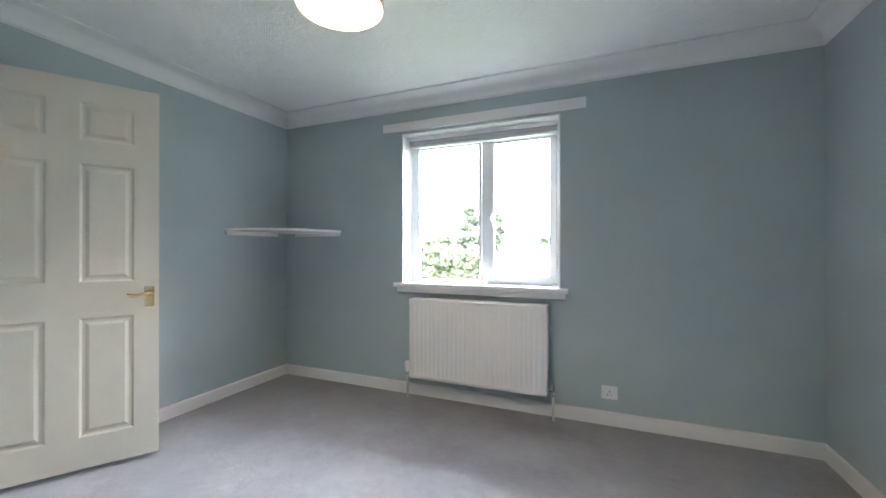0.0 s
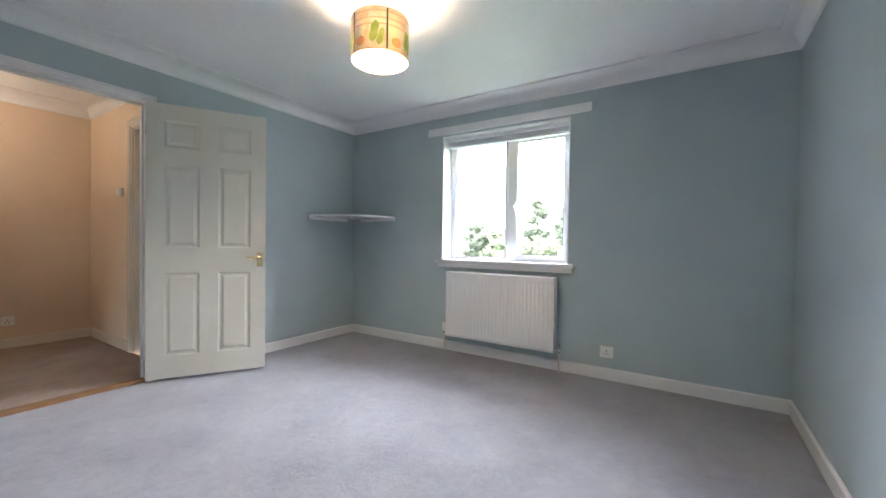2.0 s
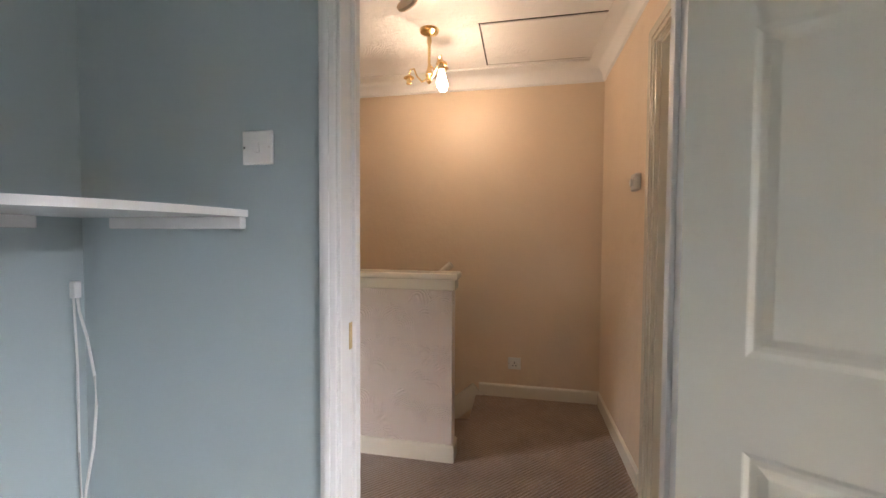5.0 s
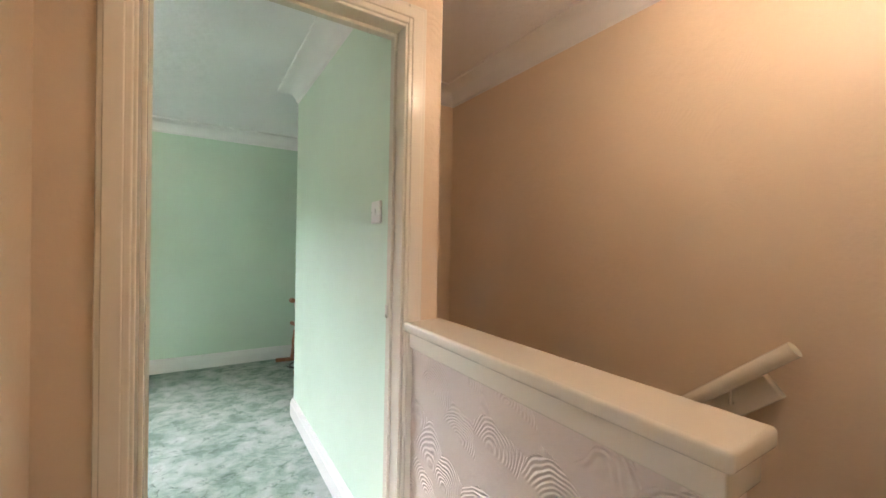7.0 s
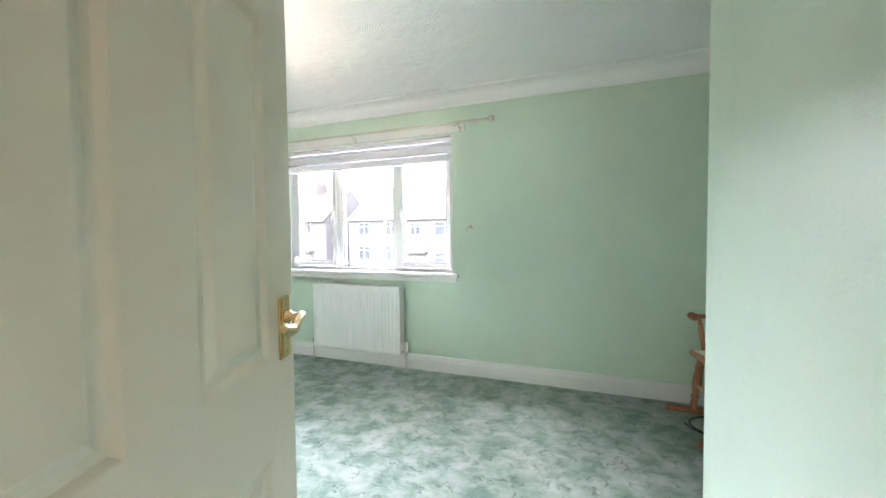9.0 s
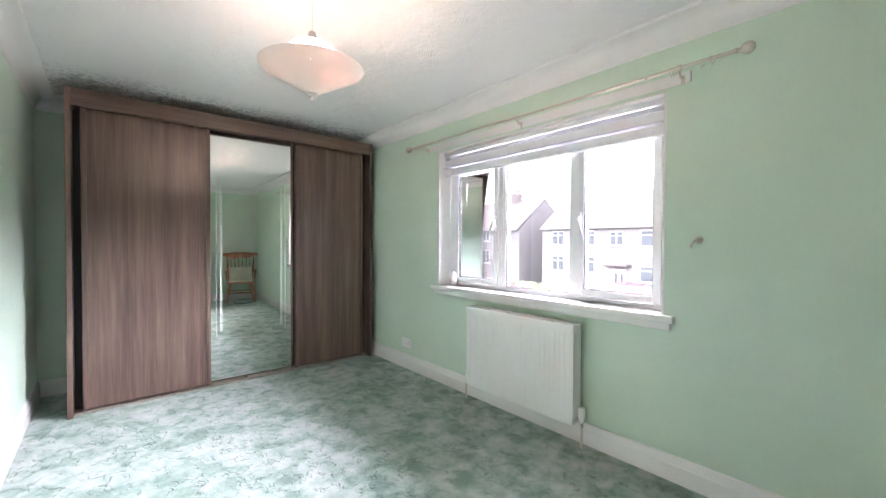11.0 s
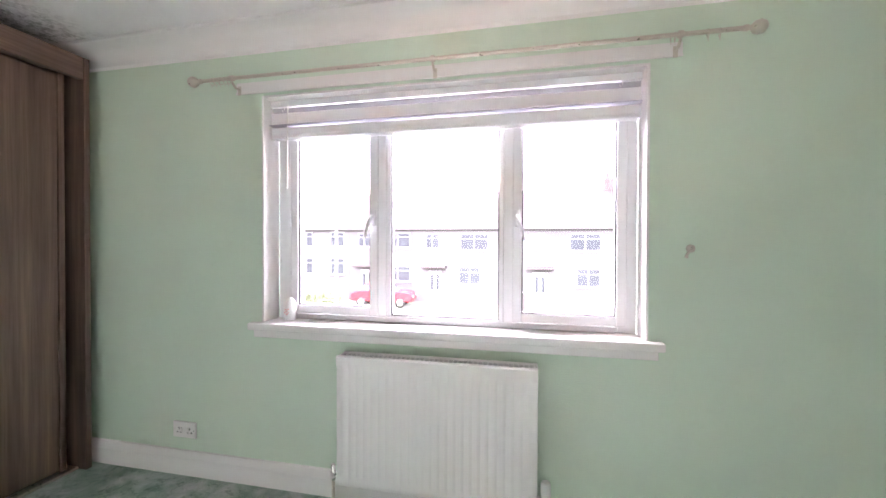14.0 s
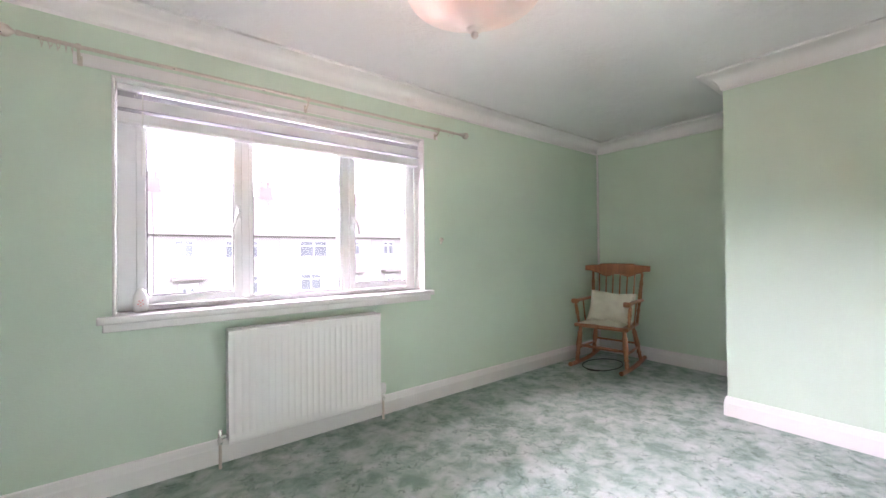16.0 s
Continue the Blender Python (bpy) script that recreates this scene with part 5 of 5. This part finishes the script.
M_FAR_GLASS = paint("dark_house_glass", (0.05, 0.058, 0.065), 0.1, 0.2)
M_FAR_WHITE = paint("white_house_frame", (0.26, 0.26, 0.26), 0.4, 0.03)
M_BARK = paint("bark", (0.12, 0.09, 0.07), 0.9, 0.2, 20, 0.6, 0.02, 3)
M_LEAF = paint("leaf_green", (0.17, 0.20, 0.13), 0.7, 0.35, 6, 0.1, 0.002, 0.8)
M_LEAF2 = paint("spring_leaf", (0.23, 0.27, 0.15), 0.7, 0.35, 6, 0.1, 0.002, 0.8)
M_CARRED = paint("red_car_paint", (0.36, 0.02, 0.025), 0.2, 0.02)
M_TYRE = paint("tyre_rubber", (0.02, 0.02, 0.02), 0.8, 0.1)
M_BRICK = paint("chimney_brick", (0.095, 0.082, 0.077), 0.9, 0.2, 24, 0.4, 0.01, 2)
M_WALLBRICK = paint("garden_wall_brick", (0.16, 0.085, 0.07), 0.9, 0.2, 24, 0.4, 0.01, 2)
GZ = -2.75
setting("ground", [(-400, -400, GZ - 0.5, 400, 400, GZ)], M_GRASS, "grassy ground round the houses", "ground")
setting("road", [(-120, -18.5, GZ, 120, -12.5, GZ + 0.02)], M_ROAD, "grey asphalt street", "road")
setting("pavement", [(-120, -20.2, GZ, 120, -18.5, GZ + 0.12), (-120, -12.5, GZ, 120, -11.0, GZ + 0.12)], paint("concrete_pavement", (0.16, 0.155, 0.15), 0.9, 0.1, 30, 0.2, 0.004, 0.8), "concrete pavement with a kerb", "pavement")
# the house's own outer walls below and above the rooms
setting("wall_outer_lower", [(-4.40, -4.395, GZ, 1.74, -4.28, -0.2), (-4.43, 2.675, GZ, 1.54, 2.955, -0.2), (1.56, -4.28, GZ, 1.74, 2.675, -0.2), (-4.40, -4.28, GZ, -4.28, 2.675, -0.2)], M_RENDER2, "grey roughcast outer wall of the house")


def house(x0, x1, yf, sy, eaves, ridge, wall_mat, roof_mat, wins, doors, label, chimneys, deep=7.5, kind="terraced house"):
    """A house whose front stands at yf; sy points from the street into the house."""
    h = thing("house", (0, 0, 0), label, kind, "houses across the street" if sy < 0 else "")
    yb = yf + sy * deep
    bm = bmesh.new()
    box(bm, x0, yf, GZ, x1, yb, eaves)
    part("wall", bm, wall_mat, h, smooth=False)
    bm = bmesh.new()
    ym = (yf + yb) / 2
    o = 0.35 * -sy
    th = 0.14
    pts = [(yf + o, eaves - 0.12), (ym, ridge), (yb - o, eaves - 0.12)]
    for (ya, za), (yc, zc) in zip(pts, pts[1:]):
        lo = [bm.verts.new(p) for p in ((x0, ya, za), (x1, ya, za), (x1, yc, zc), (x0, yc, zc))]
        hi = [bm.verts.new((v.co.x, v.co.y, v.co.z + th)) for v in lo]
        bm.faces.new(lo), bm.faces.new(hi)
        for k in range(4):
            bm.faces.new((lo[k], lo[(k + 1) % 4], hi[(k + 1) % 4], hi[k]))
    roof = part("roof", bm, roof_mat, h, smooth=False)
    for x in (x0 + 0.02, x1 - 0.12):
        bm = bmesh.new()
        near, far = ([bm.verts.new((q, *p)) for p in ((yf, eaves), (yb, eaves), (ym, ridge))] for q in (x, x + 0.1))
        bm.faces.new(near), bm.faces.new(far)
        for k in range(3):
            bm.faces.new((near[k], near[(k + 1) % 3], far[(k + 1) % 3], far[k]))
        part("gable", bm, wall_mat, h, smooth=False)
    part("gutter", tube([(x0, yf + o * 1.15, eaves - 0.05), (x1, yf + o * 1.15, eaves - 0.05)], 0.06, 8), M_RENDER, h)
    for cx in chimneys:
        ch = part("chimney", rbox(cx - 0.45, ym - 0.3, ridge - 0.5, cx + 0.45, ym + 0.3, ridge + 0.85, 0.03), M_BRICK, roof)
        for dx in (-0.22, 0.22):
            part("chimney_pot", lathe([(0.11, 0), (0.13, 0.03), (0.10, 0.35), (0.12, 0.4), (0.08, 0.4), (0.08, 0.0), (0.11, 0)], 10, "z", (cx + dx, ym, ridge + 0.85)), M_BRICK, roof)
    for cx, cz, w, hh in wins:
        y0, y1 = yf - sy * 0.05, yf + sy * 0.02
        win = part("window", merge(rbox(cx - w / 2, y0, cz, cx - w / 2 + 0.08, y1, cz + hh, 0.01), rbox(cx + w / 2 - 0.08, y0, cz, cx + w / 2, y1, cz + hh, 0.01), rbox(cx - w / 2, y0, cz, cx + w / 2, y1, cz + 0.08, 0.01), rbox(cx - w / 2, y0, cz + hh - 0.08, cx + w / 2, y1, cz + hh, 0.01), rbox(cx - 0.04, y0, cz, cx + 0.04, y1, cz + hh, 0.01), rbox(cx - w / 2, y0, cz + hh * 0.66, cx + w / 2, y1, cz + hh * 0.66 + 0.06, 0.01)), M_FAR_WHITE, h)
        bm = bmesh.new()
        y = yf - sy * 0.02
        box(bm, cx - w / 2 + 0.06, y, cz + 0.06, cx + w / 2 - 0.06, y + sy * 0.01, cz + hh - 0.06)
        part("pane", bm, M_FAR_GLASS, win, smooth=False)
        part("sill", rbox(cx - w / 2 - 0.08, yf - sy * 0.12, cz - 0.08, cx + w / 2 + 0.08, yf, cz, 0.01), M_FAR_WHITE, win)
    for cx in doors:
        d = part("door", rbox(cx - 0.48, yf - sy * 0.06, GZ + 0.1, cx + 0.48, yf, GZ + 2.2, 0.02), M_FAR_WHITE, h)
        for dx in (-0.2, 0.2):
            part("door_light", rbox(cx + dx - 0.09, yf - sy * 0.075, GZ + 0.9, cx + dx + 0.09, yf - sy * 0.055, GZ + 1.9, 0.01), M_FAR_GLASS, d)
        part("canopy", rbox(cx - 0.85, yf - sy * 0.8, GZ + 2.4, cx + 0.85, yf, GZ + 2.55, 0.03), roof_mat, h)
        part("door_step", rbox(cx - 0.7, yf - sy * 0.9, GZ, cx + 0.7, yf - sy * 0.06, GZ + 0.1, 0.02), M_RENDER2, h)
    return h


HY = -28.5
TERRACE = "grey roughcast terraced house with a brown tiled roof"
for i in range(5):
    x = -34.08 + 6.68 * i
    f = 1 if i % 2 else -1
    c = x + 3.34
    wins = [(c + f * 1.1, 0.85, 1.95, 1.15), (c - f * 1.9, 0.95, 1.0, 1.05), (c + f * 1.3, -1.45, 1.5, 1.2)]
    house(x, x + 6.66, HY, -1, 2.35, 5.15, M_RENDER if i % 3 else M_RENDER2, M_TILE, wins, [c - f * 1.7], TERRACE, [x])
house(-0.68, 6.33, HY, -1, 2.35, 5.15, M_RENDER2, M_TILE, [(2.0, 0.85, 1.95, 1.15), (4.9, 0.95, 1.0, 1.05), (2.3, -1.45, 1.5, 1.2)], [4.7], TERRACE, [-0.68])
house(6.35, 11.08, HY, -1, 2.35, 5.15, M_RENDER, M_TILE, [(7.4, 1.0, 1.9, 1.1), (9.9, 1.05, 1.0, 1.0), (7.4, -1.35, 1.9, 1.1)], [9.7], TERRACE, [])
house(11.10, 15.95, HY, -1, 2.35, 5.15, M_RENDER2, M_TILE, [(14.5, 1.05, 1.15, 1.1), (12.0, 1.05, 1.15, 1.1), (14.5, -0.95, 1.15, 1.2), (12.0, -0.95, 1.15, 1.2)], [], "pale roughcast end house with a brown tiled roof", [])
for i in range(3):
    x = 18.3 + 6.68 * i
    house(x, x + 6.66, HY, -1, 2.35, 5.15, M_RENDER2 if i % 2 else M_RENDER, M_TILE, [(x + 2.0, 1.35, 0.9, 1.1), (x + 3.8, 1.35, 0.9, 1.1), (x + 3.8, -0.65, 0.9, 1.2)], [x + 2.1], TERRACE, [x + 3.3])
garden_wall = thing("garden_wall", (21.0, -25.9, GZ), "low reddish brick garden wall with a pale coping", "garden wall")
part("wall_body", rbox(-4.2, -0.11, 0, 4.2, 0.11, 0.95, 0.01), M_WALLBRICK, garden_wall)
part("coping", rbox(-4.25, -0.15, 0.95, 4.25, 0.15, 1.02, 0.015), M_RENDER2, garden_wall)
rnd = random.Random(5)
verts, faces = [], []
for _ in range(2600):
    p = Vector((rnd.uniform(10.6, 16.2), -26.2 + rnd.gauss(0, 0.22), GZ + rnd.uniform(0.02, 0.95) + 0.06 * math.sin(rnd.uniform(0, 40))))
    d1 = Vector((rnd.gauss(0, 1), rnd.gauss(0, 1), rnd.gauss(0, 1))).normalized() * rnd.uniform(0.06, 0.13)
    d2 = d1.cross(Vector((rnd.gauss(0, 1), rnd.gauss(0, 1), rnd.gauss(0, 1)))).normalized() * d1.length * 0.6
    n0 = len(verts)
    verts += [tuple(p - d1), tuple(p + d2), tuple(p + d1), tuple(p - d2)]
    faces.append((n0, n0 + 1, n0 + 2, n0 + 3))
hedge_mesh = bpy.data.meshes.new("garden_hedge")
hedge_mesh.from_pydata(verts, [], faces)
hedge_mesh.materials.append(M_LEAF2)
tagged(new("garden_hedge", hedge_mesh), "low pale green hedge before the end house", "hedge", kind="stuff")
house(-6.2, 7.5, 22.0, 1, -0.35, 1.35, M_RENDER2, M_REDTILE, [(-4.6, -2.0, 1.4, 1.1), (-1.2, -2.0, 2.0, 1.1), (3.5, -2.0, 2.0, 1.1)], [1.2], "low bungalow with a red tiled roof behind the garden", [], 8.0, "bungalow")


def tree(x, y, height, spread, leaf_mat, seed, conifer, label):
    rnd = random.Random(seed)
    t = thing("tree", (x, y, GZ), label, "tree", "trees behind the garden")
    tr = tube([(0.1 * math.sin(k + seed) * k / 6, 0.08 * math.cos(k * 1.3 + seed) * k / 6, height * k / 8) for k in range(9)], [height * 0.022 * (1 - k / 9) + 0.02 for k in range(9)], 8)
    part("trunk", tr, M_BARK, t)
    verts, faces = [], []
    limbs = bmesh.new()
    for k in range(34 if conifer else 26):
        u = rnd.uniform(0.14 if conifer else 0.28, 0.97)
        a = rnd.uniform(0, 2 * math.pi)
        reach = spread * ((1.05 - u) ** 0.75 if conifer else math.sin(math.pi * min(1, u * 0.9 + 0.05)) ** 0.7) * rnd.uniform(0.6, 1.1)
        base = Vector((0, 0, height * u))
        tip = base + Vector((math.cos(a) * reach, math.sin(a) * reach, reach * (-0.12 if conifer else 0.35)))
        limbs = merge(limbs, tube([base, base.lerp(tip, 0.5), tip], [0.04, 0.03, 0.012], 5))
        for _ in range(90):
            q = rnd.uniform(0.25, 1.08)
            p = base.lerp(tip, q) + Vector((rnd.gauss(0, 1), rnd.gauss(0, 1), rnd.gauss(0, 0.7))) * (0.16 + 0.12 * spread * (0.6 if conifer else 1.0)) * 0.6
            s = rnd.uniform(0.16, 0.36)
            d1 = Vector((rnd.gauss(0, 1), rnd.gauss(0, 1), rnd.gauss(0, 0.6))).normalized() * s
            d2 = d1.cross(Vector((rnd.gauss(0, 1), rnd.gauss(0, 1), rnd.gauss(0, 1)))).normalized() * s * 0.55
            n0 = len(verts)
            verts += [p - d1, p + d2, p + d1, p - d2]
            faces.append((n0, n0 + 1, n0 + 2, n0 + 3))
    part("limbs", limbs, M_BARK, t)
    me = bpy.data.meshes.new("crown")
    me.from_pydata([tuple(v) for v in verts], [], faces)
    me.materials.append(leaf_mat)
    crown = new("crown", me)
    crown.parent = t
    return t


for k, (x, y, hgt, sp, mt, con) in enumerate((
    (-12.6, 38, 8.2, 2.2, M_LEAF, True), (-10.2, 39, 7.6, 1.6, M_LEAF, True), (-15.5, 36, 5.0, 2.2, M_LEAF2, False), (-13.6, 33, 3.9, 2.0, M_LEAF2, False),
    (-11.0, 32, 3.6, 2.2, M_LEAF2, False), (-8.8, 31, 3.4, 2.0, M_LEAF2, False), (-18.5, 37, 5.4, 2.4, M_LEAF, False), (-5.5, 44, 5.2, 2.6, M_LEAF, False),
    (-2.0, 46, 5.0, 2.6, M_LEAF, False), (2.0, 45, 5.6, 2.8, M_LEAF, False), (6.0, 43, 5.4, 2.6, M_LEAF, False), (-23, 34, 4.6, 2.4, M_LEAF2, False))):
    tree(x, y, hgt, sp, mt, 11 + k, con, "tall dark conifer behind the garden" if con else "leafy spring tree behind the garden fence")
fence = thing("garden_fence", (0, 0, GZ), "weathered timber board fence along the garden", "fence")
M_FENCE = wood("weathered_timber", (0.08, 0.055, 0.04), (0.14, 0.10, 0.075), 0.85, 6)
fm = mesh_of("board", rbox(-0.09, -0.01, 0, 0.09, 0.01, 1.7, 0.004, 1), M_FENCE)
for k in range(120):
    b = new("board", fm)
    b.parent = fence
    b.location = (-22 + k * 0.2, 29 + 0.004 * (k % 3), 0.03 * math.sin(k * 1.7))
for z in (0.4, 1.3):
    part("rail", rbox(-22.1, 29.02, z, 1.9, 29.07, z + 0.09, 0.01), M_FENCE, fence)


def car(x, y, turn, label):
    c = thing("car", (x, y, GZ + 0.02), label, "car")
    c.rotation_euler = (0, 0, turn)
    bm = bmesh.new()
    side = [(-2.0, 0.35), (-2.05, 0.75), (-1.75, 0.95), (-0.95, 1.0), (1.2, 1.02), (1.95, 0.9), (2.0, 0.4)]
    rows = [[bm.verts.new((px, w * (1 if pz < 0.9 else 0.96), pz)) for px, pz in side] for w in (-0.82, 0.82)]
    for k in range(len(side)):
        j = (k + 1) % len(side)
        bm.faces.new((rows[0][k], rows[0][j], rows[1][j], rows[1][k]))
    bm.faces.new(rows[0]), bm.faces.new(rows[1])
    bmesh.ops.bevel(bm, geom=list(bm.edges), offset=0.06, segments=2, affect="EDGES")
    part("body", bm, M_CARRED, c)
    bm = bmesh.new()
    lo = [bm.verts.new(p) for p in ((-1.0, -0.76, 0.98), (1.55, -0.76, 1.0), (1.55, 0.76, 1.0), (-1.0, 0.76, 0.98))]
    hi = [bm.verts.new(p) for p in ((-0.3, -0.6, 1.45), (1.05, -0.6, 1.45), (1.05, 0.6, 1.45), (-0.3, 0.6, 1.45))]
    bm.faces.new(lo), bm.faces.new(hi)
    for k in range(4):
        bm.faces.new((lo[k], lo[(k + 1) % 4], hi[(k + 1) % 4], hi[k]))
    part("windows", bm, M_FAR_GLASS, c, smooth=False)
    part("roof", rbox(-0.35, -0.62, 1.43, 1.1, 0.62, 1.49, 0.02), M_CARRED, c)
    for wx in (-1.25, 1.25):
        for wy in (-0.8, 0.8):
            w = part("wheel", lathe([(0, -0.09), (0.24, -0.09), (0.31, -0.07), (0.31, 0.07), (0.24, 0.09), (0, 0.09)], 20, "y", (wx, wy, 0.31)), M_TYRE, c)
            part("rim", lathe([(0, -0.1), (0.18, -0.1), (0.2, -0.09), (0.2, 0.09), (0.18, 0.1), (0, 0.1)], 16, "y", (wx, wy, 0.31)), M_CHROME, w)
    for wy in (-0.6, 0.6):
        part("headlight", rbox(-2.06, wy - 0.15, 0.62, -1.95, wy + 0.15, 0.76, 0.02), M_FAR_WHITE, c)
    return c


car(7.6, -26.3, 0.1, "small red hatchback parked outside the houses")
pole_post = thing("lamp_post", (7.4, -19.4, GZ), "pale tall street lamp post on the pavement", "street lamp")
part("post", tube([(0, 0, 0), (0, 0, 3), (0, 0, 7)], [0.08, 0.06, 0.05], 10), M_FAR_WHITE, pole_post)
part("lantern", rbox(-0.15, -0.5, 6.95, 0.15, 0.1, 7.1, 0.04), M_FAR_WHITE, pole_post)
hedge = thing("gate_post", (-1.2, -22.5, GZ), "brown brick gate post by the pavement", "gate post")
part("post", rbox(-0.22, -0.22, 0, 0.22, 0.22, 1.5, 0.03), M_BRICK, hedge)
part("coping", rbox(-0.28, -0.28, 1.5, 0.28, 0.28, 1.6, 0.03), M_RENDER2, hedge)
